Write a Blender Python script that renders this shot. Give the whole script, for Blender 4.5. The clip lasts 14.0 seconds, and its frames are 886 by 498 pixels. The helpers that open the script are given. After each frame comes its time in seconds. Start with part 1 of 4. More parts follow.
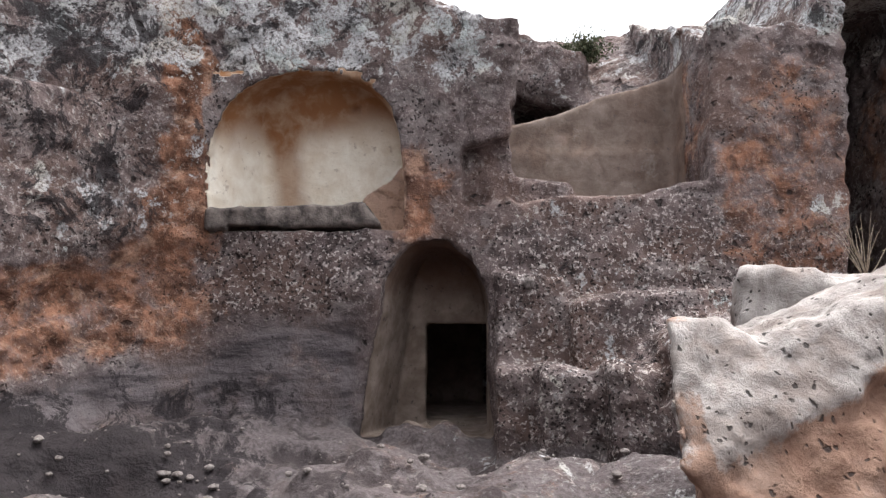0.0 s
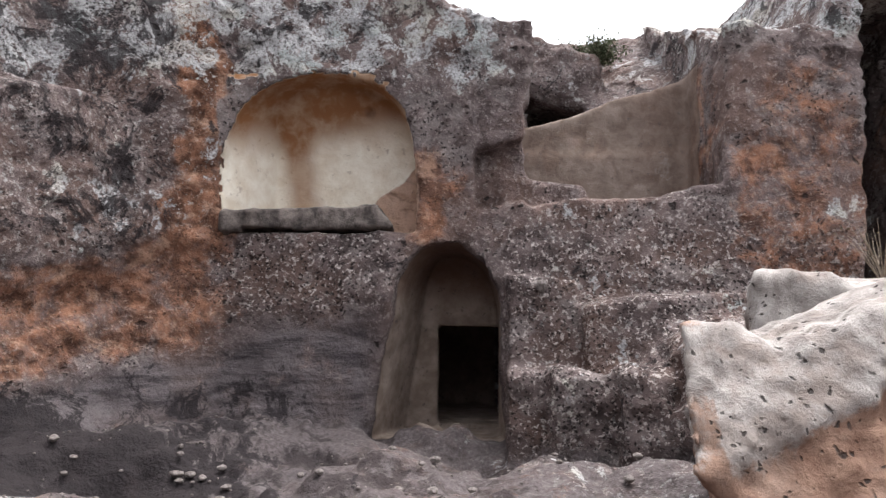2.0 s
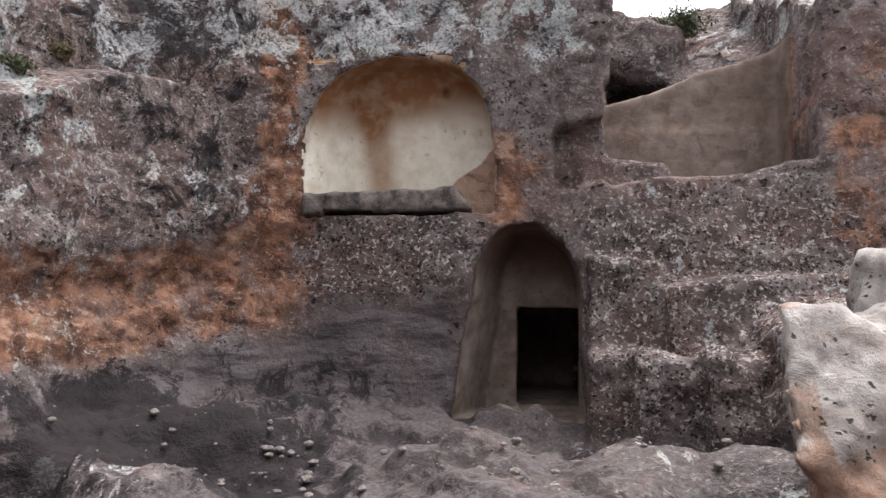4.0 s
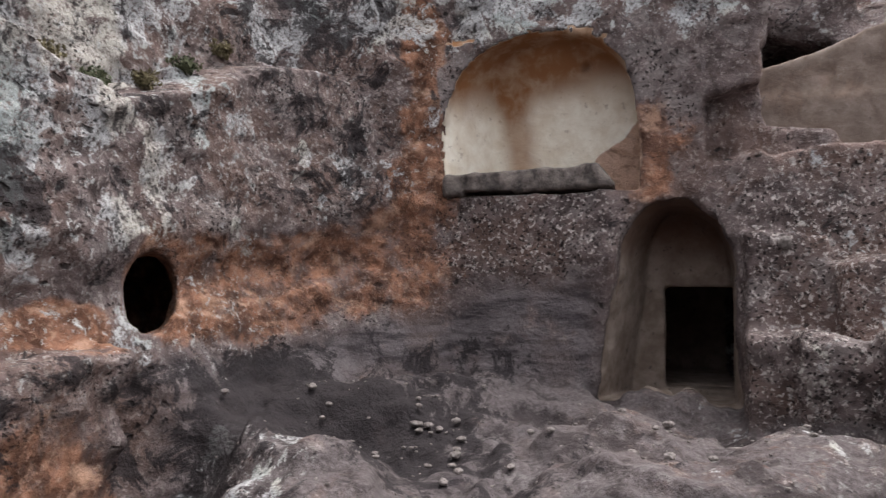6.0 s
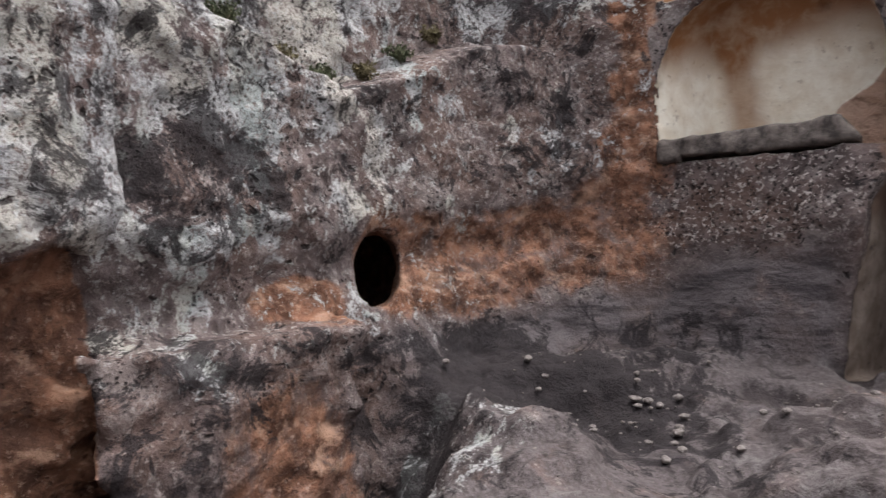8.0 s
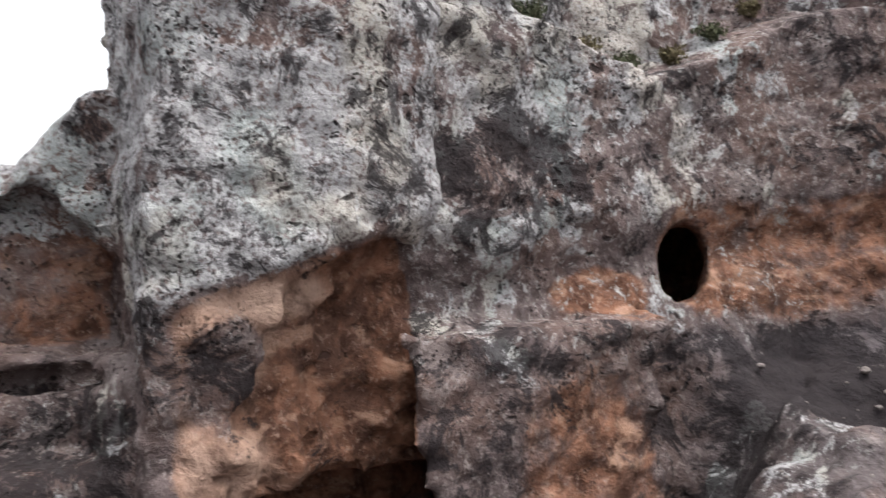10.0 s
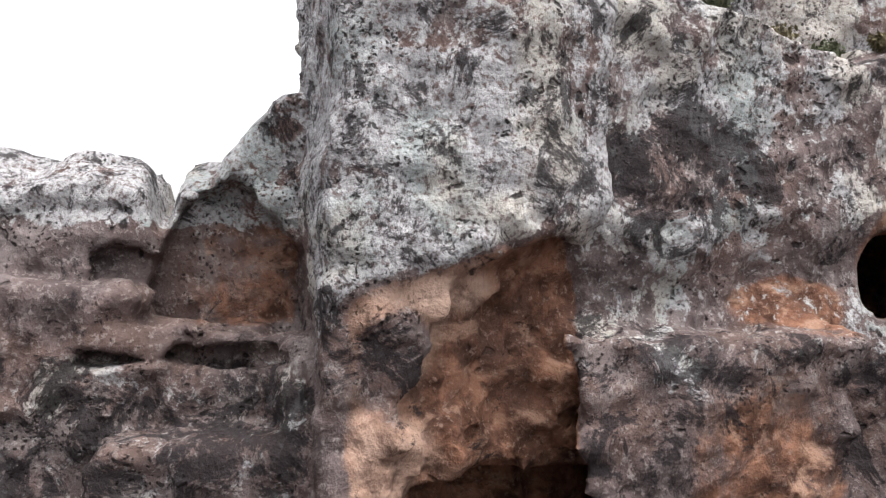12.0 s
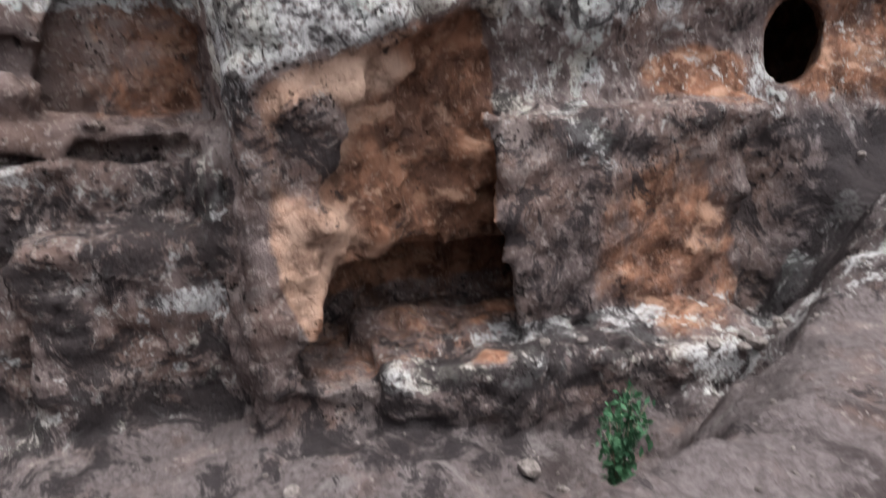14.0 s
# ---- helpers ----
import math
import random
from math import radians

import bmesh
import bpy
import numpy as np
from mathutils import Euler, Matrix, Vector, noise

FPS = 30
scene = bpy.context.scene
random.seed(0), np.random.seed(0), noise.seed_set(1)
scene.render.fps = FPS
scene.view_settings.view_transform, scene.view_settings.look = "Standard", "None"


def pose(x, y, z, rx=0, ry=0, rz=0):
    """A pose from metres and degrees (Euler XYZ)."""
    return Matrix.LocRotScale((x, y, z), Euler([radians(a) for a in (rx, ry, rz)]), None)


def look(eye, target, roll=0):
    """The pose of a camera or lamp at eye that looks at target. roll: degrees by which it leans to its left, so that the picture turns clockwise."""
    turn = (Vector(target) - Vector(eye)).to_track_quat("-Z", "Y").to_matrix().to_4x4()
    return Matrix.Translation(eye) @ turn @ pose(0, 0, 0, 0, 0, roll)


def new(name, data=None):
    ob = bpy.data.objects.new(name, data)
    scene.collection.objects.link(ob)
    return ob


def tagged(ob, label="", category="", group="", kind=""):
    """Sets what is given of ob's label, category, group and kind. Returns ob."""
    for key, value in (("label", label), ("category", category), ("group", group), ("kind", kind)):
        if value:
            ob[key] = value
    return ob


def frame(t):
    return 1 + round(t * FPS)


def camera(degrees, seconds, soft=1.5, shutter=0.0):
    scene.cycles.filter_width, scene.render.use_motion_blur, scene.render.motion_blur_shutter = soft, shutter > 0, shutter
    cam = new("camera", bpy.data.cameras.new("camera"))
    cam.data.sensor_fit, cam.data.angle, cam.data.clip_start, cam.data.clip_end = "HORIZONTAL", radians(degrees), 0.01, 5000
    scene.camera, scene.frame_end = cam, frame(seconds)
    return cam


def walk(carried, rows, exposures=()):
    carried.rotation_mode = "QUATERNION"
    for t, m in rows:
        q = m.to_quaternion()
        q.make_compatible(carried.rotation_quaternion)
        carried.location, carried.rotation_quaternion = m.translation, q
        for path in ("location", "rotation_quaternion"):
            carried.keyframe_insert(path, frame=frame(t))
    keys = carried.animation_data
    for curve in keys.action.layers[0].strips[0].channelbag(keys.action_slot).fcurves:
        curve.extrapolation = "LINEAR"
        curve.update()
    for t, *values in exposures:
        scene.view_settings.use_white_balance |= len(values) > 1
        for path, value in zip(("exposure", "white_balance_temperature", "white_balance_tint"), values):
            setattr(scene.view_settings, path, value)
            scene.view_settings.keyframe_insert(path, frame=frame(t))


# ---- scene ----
# ---- camera ----
cam = camera(65.0, 14.0, soft=1.35, shutter=0.5)
EYE, FIRST = (0.0, 0.0, 1.55), (0.15, 0.0, 1.55)
walk(cam, [
    (0, pose(*FIRST, 96.00, 0.00, 1.00)),
    (0.5, pose(*FIRST, 95.58, 0.02, 0.76)),
    (1, pose(*FIRST, 95.68, 0.17, 0.45)),
    (1.5, pose(*FIRST, 96.08, -0.02, 0.45)),
    (2, pose(*FIRST, 96.20, -0.36, 1.99)),
    (2.5, pose(*FIRST, 95.53, 0.07, 3.72)),
    (4.8, pose(0.015, 0.0, 1.55, 93.62, -0.35, 11.93)),
    (5, pose(*EYE, 93.22, -0.10, 13.21)),
    (5.5, pose(*EYE, 92.99, -0.43, 16.11)),
    (6, pose(*EYE, 92.90, -0.24, 19.13)),
    (6.5, pose(*EYE, 92.50, 0.37, 22.60)),
    (7, pose(*EYE, 91.32, 1.38, 27.59)),
    (7.5, pose(*EYE, 90.99, 1.40, 32.56)),
    (8, pose(*EYE, 90.82, 1.03, 36.46)),
    (8.5, pose(*EYE, 90.47, 1.14, 41.41)),
    (9, pose(*EYE, 89.47, 0.17, 48.51)),
    (11.5, pose(*EYE, 91.62, -1.02, 72.48)),
    (12, pose(*EYE, 90.00, -1.97, 74.58)),
    (12.5, pose(*EYE, 88.34, -2.25, 73.51)),
    (13, pose(*EYE, 85.86, -1.76, 71.57)),
    (13.5, pose(*EYE, 80.10, 0.10, 69.84)),
    (14, pose(*EYE, 72.30, -0.30, 67.61)),
], exposures=[(0, 1.85), (2.7, 1.82), (5, 1.62), (7, 1.52), (9, 1.50), (11.5, 1.80), (13, 1.72), (13.5, 1.42), (14, 1.65)])

# ---- light ----
world = bpy.data.worlds.new("overcast_sky")
scene.world = world
world.use_nodes = True
wn = world.node_tree.nodes
wn.clear()
sky = wn.new("ShaderNodeTexSky")
sky.sky_type = "NISHITA"
sky.sun_disc = False
sky.sun_elevation, sky.sun_rotation = radians(75), radians(67)
sky.air_density, sky.dust_density, sky.ozone_density = 1.0, 4.0, 1.0
pale = wn.new("ShaderNodeHueSaturation")
pale.inputs["Saturation"].default_value = 0.18
wbg = wn.new("ShaderNodeBackground")
wbg.inputs["Strength"].default_value = 0.15
wout = wn.new("ShaderNodeOutputWorld")
world.node_tree.links.new(sky.outputs["Color"], pale.inputs["Color"])
world.node_tree.links.new(pale.outputs["Color"], wbg.inputs["Color"])
world.node_tree.links.new(wbg.outputs["Background"], wout.inputs["Surface"])
sun_data = bpy.data.lights.new("sun", "SUN")
sun_data.energy, sun_data.angle, sun_data.color = 0.45, radians(32), (1.0, 0.96, 0.92)
sun = new("sun", sun_data)
sun.matrix_world = look((3.7, 1.6, 15), (0, 0, 0))


# ---- materials ----
class Nodes:
    """Small helper to write a node material."""

    def __init__(self, name):
        self.mat = bpy.data.materials.new(name)
        self.mat.use_nodes = True
        self.tree = self.mat.node_tree
        self.bsdf = self.tree.nodes["Principled BSDF"]
        self.coord = self.tree.nodes.new("ShaderNodeTexCoord").outputs["Object"]

    def put(self, socket, value):
        if isinstance(value, bpy.types.NodeSocket):
            self.tree.links.new(value, socket)
        elif isinstance(value, tuple) and len(value) == 3:
            socket.default_value = (*value, 1.0) if len(socket.default_value) == 4 else value
        else:
            socket.default_value = value

    def stretched(self, sx, sy, sz):
        n = self.tree.nodes.new("ShaderNodeMapping")
        self.put(n.inputs["Vector"], self.coord)
        n.inputs["Scale"].default_value = (sx, sy, sz)
        return n.outputs["Vector"]

    def noise(self, scale, detail=6.0, rough=0.6, distort=0.0, vec=None):
        n = self.tree.nodes.new("ShaderNodeTexNoise")
        self.put(n.inputs["Vector"], vec or self.coord)
        n.inputs["Scale"].default_value, n.inputs["Detail"].default_value = scale, detail
        n.inputs["Roughness"].default_value, n.inputs["Distortion"].default_value = rough, distort
        return n.outputs["Fac"]

    def shaken(self, scale, amount):
        """Coordinates pushed about by noise, so that cells lose their round shape."""
        n = self.tree.nodes.new("ShaderNodeTexNoise")
        self.put(n.inputs["Vector"], self.coord)
        n.inputs["Scale"].default_value, n.inputs["Detail"].default_value = scale, 4.0
        v = self.tree.nodes.new("ShaderNodeVectorMath")
        v.operation = "MULTIPLY_ADD"
        self.put(v.inputs[0], n.outputs["Color"])
        v.inputs[1].default_value = (amount, amount, amount)
        self.put(v.inputs[2], self.coord)
        return v.outputs["Vector"]

    def cells(self, scale, vec=None, feature="F1", jitter=1.0):
        n = self.tree.nodes.new("ShaderNodeTexVoronoi")
        n.feature = feature
        self.put(n.inputs["Vector"], vec or self.coord)
        n.inputs["Scale"].default_value, n.inputs["Randomness"].default_value = scale, jitter
        return n.outputs["Distance"]

    def ramp(self, fac, lo, hi, a=0.0, b=1.0):
        n = self.tree.nodes.new("ShaderNodeMapRange")
        n.interpolation_type = "SMOOTHSTEP"
        self.put(n.inputs["Value"], fac)
        n.inputs["From Min"].default_value, n.inputs["From Max"].default_value = lo, hi
        n.inputs["To Min"].default_value, n.inputs["To Max"].default_value = a, b
        return n.outputs["Result"]

    def math(self, op, a, b=0.0):
        n = self.tree.nodes.new("ShaderNodeMath")
        n.operation = op
        self.put(n.inputs[0], a)
        self.put(n.inputs[1], b)
        return n.outputs[0]

    def mix(self, fac, a, b):
        n = self.tree.nodes.new("ShaderNodeMix")
        n.data_type = "RGBA"
        self.put(n.inputs[0], fac)
        self.put(n.inputs[6], a)
        self.put(n.inputs[7], b)
        return n.outputs[2]

    def attr(self, name):
        n = self.tree.nodes.new("ShaderNodeAttribute")
        n.attribute_name = name
        return n.outputs["Fac"]

    def island(self):
        return self.tree.nodes.new("ShaderNodeNewGeometry").outputs["Random Per Island"]

    def finish(self, color, rough, height=None, depth=0.02, strength=0.8, spec=0.2):
        self.put(self.bsdf.inputs["Base Color"], color)
        self.put(self.bsdf.inputs["Roughness"], rough)
        self.put(self.bsdf.inputs["Specular IOR Level"], spec)
        if height is not None:
            n = self.tree.nodes.new("ShaderNodeBump")
            self.put(n.inputs["Height"], height)
            n.inputs["Distance"].default_value, n.inputs["Strength"].default_value = depth, strength
            self.put(self.bsdf.inputs["Normal"], n.outputs["Normal"])
        return self.mat


def make_rock(name):
    """Weathered limestone: pitted brown-grey stone, rust stains, pale and dark lichen, lime plaster, dust."""
    n = Nodes(name)
    rust, lichen, plaster, dust = n.attr("rust"), n.attr("lichen"), n.attr("plaster"), n.attr("dust")
    crust_shade, stain, pit, calm, lit_pink, cut = n.attr("crust_shade"), n.attr("stain"), n.attr("pit"), n.attr("calm"), n.attr("lit_pink"), n.attr("cut")
    big, mid, fine = n.noise(0.9, 5, 0.6), n.noise(4.0, 7, 0.62, 0.3), n.noise(24.0, 6, 0.65)
    grit = n.noise(18.0, 4, 0.75, 0.2)
    stone = n.mix(n.ramp(mid, 0.36, 0.64), (0.070, 0.053, 0.052), (0.170, 0.133, 0.130))
    stone = n.mix(n.ramp(big, 0.42, 0.64, 0.0, 0.65), stone, (0.150, 0.096, 0.080))
    stone = n.mix(n.ramp(n.noise(1.7, 6, 0.65, 0.5), 0.52, 0.62, 0.0, 0.6), stone, (0.215, 0.185, 0.182))
    stone = n.mix(n.math("MULTIPLY", n.ramp(grit, 0.55, 0.60), n.ramp(pit, 0.0, 1.0, 0.35, 1.0)), stone, (0.42, 0.370, 0.352))
    # smooth bedded stone near the foot of the walls
    bed = n.noise(2.6, 7, 0.68, 0.5, n.stretched(0.45, 0.45, 2.6))
    beds = n.mix(n.ramp(bed, 0.36, 0.64), (0.050, 0.042, 0.046), (0.150, 0.130, 0.135))
    beds = n.mix(n.ramp(big, 0.45, 0.62, 0.0, 0.5), beds, (0.125, 0.094, 0.088))
    beds = n.mix(n.ramp(n.noise(15.0, 6, 0.75), 0.40, 0.33, 0.0, 0.7), beds, (0.035, 0.030, 0.032))
    col = n.mix(n.math("MULTIPLY", calm, n.ramp(n.noise(3.2, 6, 0.65), 0.30, 0.46)), stone, beds)
    dirt = n.mix(n.ramp(fine, 0.35, 0.7), (0.080, 0.067, 0.069), (0.155, 0.134, 0.136))
    dirt = n.mix(n.ramp(n.noise(1.1, 7, 0.7, 0.6), 0.50, 0.60, 0.0, 0.85), dirt, (0.034, 0.027, 0.028))
    dirt = n.mix(n.ramp(n.noise(2.0, 8, 0.7, 0.4), 0.56, 0.66, 0.0, 0.7), dirt, (0.20, 0.18, 0.182))
    col = n.mix(n.math("MULTIPLY", dust, n.ramp(n.noise(2.6, 7, 0.65), 0.32, 0.5)), col, dirt)
    # rust: dark brown in the noise lows, orange body, lit lips painted pale pink
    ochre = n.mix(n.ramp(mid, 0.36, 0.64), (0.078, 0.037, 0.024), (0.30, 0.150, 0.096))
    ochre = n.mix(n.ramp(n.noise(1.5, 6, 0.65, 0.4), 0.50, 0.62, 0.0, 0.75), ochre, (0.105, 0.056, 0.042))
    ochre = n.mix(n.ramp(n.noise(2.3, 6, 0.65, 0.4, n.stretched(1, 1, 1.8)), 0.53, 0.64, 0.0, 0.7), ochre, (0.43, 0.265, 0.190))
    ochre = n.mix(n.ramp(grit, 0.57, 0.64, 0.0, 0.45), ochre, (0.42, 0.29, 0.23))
    ochre = n.mix(n.math("MULTIPLY", lit_pink, n.ramp(mid, 0.34, 0.52, 0.35, 1.0)), ochre, (0.60, 0.42, 0.33))
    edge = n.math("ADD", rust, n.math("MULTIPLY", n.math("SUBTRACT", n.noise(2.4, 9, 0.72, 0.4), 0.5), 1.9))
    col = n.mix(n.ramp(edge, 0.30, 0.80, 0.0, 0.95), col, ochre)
    # pale lichen grows in blotches with speckled rims
    blotch = n.math("ADD", n.math("MULTIPLY", n.noise(1.5, 5, 0.65, 0.6), 0.74), n.math("MULTIPLY", n.noise(8.0, 6, 0.80, 0.3), 0.26))
    grow = n.math("ADD", blotch, n.math("MULTIPLY", n.math("SUBTRACT", lichen, 0.5), 0.22))
    pale = n.mix(n.ramp(fine, 0.3, 0.7), (0.25, 0.245, 0.255), (0.47, 0.462, 0.465))
    pale = n.mix(n.ramp(n.noise(1.4, 3), 0.5, 0.62, 0.0, 0.6), pale, (0.27, 0.315, 0.305))
    pale = n.mix(n.ramp(n.noise(0.7, 4), 0.50, 0.60, 0.0, 0.7), pale, (0.46, 0.415, 0.365))
    grown = n.math("MULTIPLY", n.ramp(grow, 0.535, 0.557), n.ramp(lichen, 0.03, 0.25))
    col = n.mix(n.math("MULTIPLY", grown, n.ramp(n.noise(24.0, 4, 0.75), 0.40, 0.48, 0.10, 1.0)), col, pale)
    fleck = n.math("MULTIPLY", n.ramp(n.noise(11.0, 5, 0.8, 0.4), 0.575, 0.605), n.ramp(lichen, 0.1, 0.6, 0.0, 0.9))
    col = n.mix(fleck, col, (0.45, 0.45, 0.445))
    # black blotches: real crust, and the shade painted over the lower left court
    black = n.math("ADD", n.noise(2.2, 9, 0.82, 0.6), n.math("MULTIPLY", crust_shade, 0.15))
    col = n.mix(n.ramp(black, 0.60, 0.65, 0.0, 0.88), col, (0.026, 0.022, 0.024))
    lime = n.mix(n.ramp(mid, 0.3, 0.75), (0.66, 0.57, 0.46), (0.83, 0.78, 0.69))
    lime = n.mix(n.ramp(n.noise(9.0, 6, 0.7), 0.58, 0.68, 0.0, 0.6), lime, (0.36, 0.28, 0.22))
    lime = n.mix(n.math("MULTIPLY", stain, n.ramp(mid, 0.25, 0.6, 0.65, 1.0)), lime, (0.255, 0.120, 0.055))
    worn = n.math("ADD", plaster, n.math("MULTIPLY", n.math("SUBTRACT", n.noise(5.0, 6, 0.6), 0.5), 0.7))
    col = n.mix(n.ramp(worn, 0.42, 0.56), col, lime)
    tan = n.mix(n.ramp(mid, 0.3, 0.75), (0.165, 0.124, 0.100), (0.300, 0.245, 0.212))
    tan = n.mix(n.math("MULTIPLY", stain, 0.8), tan, (0.110, 0.058, 0.040))
    tan = n.mix(n.ramp(n.noise(9.0, 7, 0.75), 0.58, 0.66, 0.0, 0.7), tan, (0.060, 0.048, 0.045))
    col = n.mix(cut, col, tan)
    # pits, thick on the hammered faces, their dark insides put into the colour
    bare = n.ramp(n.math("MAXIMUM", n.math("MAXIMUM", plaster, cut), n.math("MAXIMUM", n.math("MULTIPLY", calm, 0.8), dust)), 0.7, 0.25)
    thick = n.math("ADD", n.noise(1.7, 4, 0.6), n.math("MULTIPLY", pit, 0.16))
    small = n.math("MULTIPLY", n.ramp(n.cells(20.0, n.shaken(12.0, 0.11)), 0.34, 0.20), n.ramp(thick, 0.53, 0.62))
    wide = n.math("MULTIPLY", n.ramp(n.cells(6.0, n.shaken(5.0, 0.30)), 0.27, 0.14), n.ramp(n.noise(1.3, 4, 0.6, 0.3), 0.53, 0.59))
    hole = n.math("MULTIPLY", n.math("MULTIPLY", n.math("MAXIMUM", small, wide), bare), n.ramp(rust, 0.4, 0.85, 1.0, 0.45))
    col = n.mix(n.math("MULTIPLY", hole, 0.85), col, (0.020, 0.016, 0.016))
    smooth = n.ramp(n.math("MAXIMUM", plaster, cut), 0.3, 0.7, 1.0, 0.25)
    rise = n.math("ADD", n.math("MULTIPLY", mid, 0.8), n.math("ADD", n.math("MULTIPLY", grit, 0.30), n.math("MULTIPLY", fine, 0.12)))
    rise = n.math("SUBTRACT", n.math("MULTIPLY", rise, smooth), n.math("MULTIPLY", hole, 0.45))
    return n.finish(col, n.ramp(fine, 0.3, 0.7, 0.85, 0.98), rise, 0.09, 1.0, 0.12)


ROCK = make_rock("weathered_limestone")


def make_boulder_stone(name):
    n = Nodes(name)
    rust = n.attr("rust")
    mid, fine = n.noise(5.0, 8, 0.68, 0.3), n.noise(30.0, 8, 0.7)
    col = n.mix(n.ramp(mid, 0.3, 0.7), (0.20, 0.175, 0.165), (0.47, 0.435, 0.415))
    ochre = n.mix(n.ramp(mid, 0.3, 0.7), (0.17, 0.095, 0.068), (0.35, 0.228, 0.172))
    edge = n.math("ADD", rust, n.math("MULTIPLY", n.math("SUBTRACT", n.noise(3.0, 8, 0.72), 0.5), 2.4))
    col = n.mix(n.ramp(edge, 0.35, 0.65), col, ochre)
    # pits sink in the bump and get near-black insides in the colour
    pits = n.math("MULTIPLY", n.ramp(n.cells(20.0, n.shaken(10.0, 0.10)), 0.26, 0.14), n.ramp(n.noise(4.5, 3), 0.5, 0.58))
    big_pits = n.math("MULTIPLY", n.ramp(n.cells(13.0, n.shaken(9.0, 0.14)), 0.24, 0.12), n.ramp(n.noise(2.4, 4, 0.6), 0.50, 0.56))
    pits = n.math("MAXIMUM", pits, big_pits)
    col = n.mix(n.ramp(n.noise(1.8, 6, 0.7), 0.5, 0.65, 0.0, 0.5), col, (0.22, 0.165, 0.14))
    col = n.mix(n.math("MULTIPLY", pits, 0.85), col, (0.035, 0.03, 0.03))
    col = n.mix(n.ramp(n.noise(8.0, 8, 0.75), 0.62, 0.72, 0.0, 0.7), col, (0.07, 0.055, 0.05))
    rise = n.math("SUBTRACT", n.math("ADD", mid, n.math("MULTIPLY", fine, 0.3)), n.math("MULTIPLY", pits, 0.5))
    return n.finish(col, 0.92, rise, 0.035, 0.9, 0.15)


BOULDER = make_boulder_stone("broken_limestone")


def make_plain(name, a, b, scale, rough=0.9, depth=0.01):
    n = Nodes(name)
    f = n.noise(scale, 7, 0.65)
    return n.finish(n.mix(n.ramp(f, 0.3, 0.7), a, b), rough, f, depth, 0.8)


PEBBLE = make_plain("pale_pebble", (0.10, 0.085, 0.08), (0.27, 0.24, 0.23), 1.7)
TUFT = make_plain("dry_grass", (0.08, 0.065, 0.035), (0.17, 0.145, 0.085), 5.0)
LEAF = make_plain("green_leaf", (0.025, 0.075, 0.04), (0.06, 0.15, 0.075), 9.0, 0.6)
SCRUB = make_plain("grey_green_leaf", (0.04, 0.05, 0.026), (0.10, 0.105, 0.06), 6.0, 0.7)
TWIG = make_plain("dry_twig", (0.20, 0.15, 0.11), (0.42, 0.35, 0.28), 20.0)

# ---- solid rock as a distance field ----
LATTICE = np.random.RandomState(7).rand(64, 64, 64).astype(np.float32) * 2 - 1


def value_noise(x, y, z):
    fx, fy, fz = np.floor(x), np.floor(y), np.floor(z)
    i, j, k = fx.astype(np.int32) & 63, fy.astype(np.int32) & 63, fz.astype(np.int32) & 63
    u, v, w = x - fx, y - fy, z - fz
    u, v, w = u * u * (3 - 2 * u), v * v * (3 - 2 * v), w * w * (3 - 2 * w)
    i1, j1, k1 = (i + 1) & 63, (j + 1) & 63, (k + 1) & 63
    L = LATTICE
    a = L[i, j, k] * (1 - u) + L[i1, j, k] * u
    b = L[i, j1, k] * (1 - u) + L[i1, j1, k] * u
    c = L[i, j, k1] * (1 - u) + L[i1, j, k1] * u
    d = L[i, j1, k1] * (1 - u) + L[i1, j1, k1] * u
    return (a * (1 - v) + b * v) * (1 - w) + (c * (1 - v) + d * v) * w


def fbm(x, y, z, freq, octaves, gain=0.5, seed=0.0):
    total, amp = 0.0, 1.0
    for _ in range(octaves):
        total = total + amp * value_noise(x * freq + seed, y * freq + seed * 1.7, z * freq + seed * 0.6)
        freq, amp, seed = freq * 2.07, amp * gain, seed + 11.3
    return total


def sstep(a, b, v):
    t = np.clip((v - a) / (b - a), 0, 1)
    return t * t * (3 - 2 * t)


def smin(a, b, k):
    h = np.clip(0.5 + 0.5 * (b - a) / k, 0, 1)
    return b * (1 - h) + a * h - k * h * (1 - h)


def smax(a, b, k):
    return -smin(-a, -b, k)


def box(x, y, z, lo, hi, r=0.05):
    """Rounded box between two corners."""
    qx = np.abs(x - (lo[0] + hi[0]) / 2) - (hi[0] - lo[0]) / 2 + r
    qy = np.abs(y - (lo[1] + hi[1]) / 2) - (hi[1] - lo[1]) / 2 + r
    qz = np.abs(z - (lo[2] + hi[2]) / 2) - (hi[2] - lo[2]) / 2 + r
    out = np.sqrt(np.maximum(qx, 0) ** 2 + np.maximum(qy, 0) ** 2 + np.maximum(qz, 0) ** 2)
    return out + np.minimum(np.maximum(qx, np.maximum(qy, qz)), 0) - r


def ball(x, y, z, c, r):
    q = np.sqrt(((x - c[0]) / r[0]) ** 2 + ((y - c[1]) / r[1]) ** 2 + ((z - c[2]) / r[2]) ** 2)
    return (q - 1) * min(r)


# court walls seen in plan, solid behind the line
COURT = ((9.5, -6.0), (9.0, 4.0), (7.2, 8.3), (-2.9, 8.5), (-4.05, 7.9), (-4.65, 6.7), (-4.72, 4.9),
         (-4.85, 2.70), (-4.75, 0.45), (-5.6, 0.25), (-5.8, -6.0))


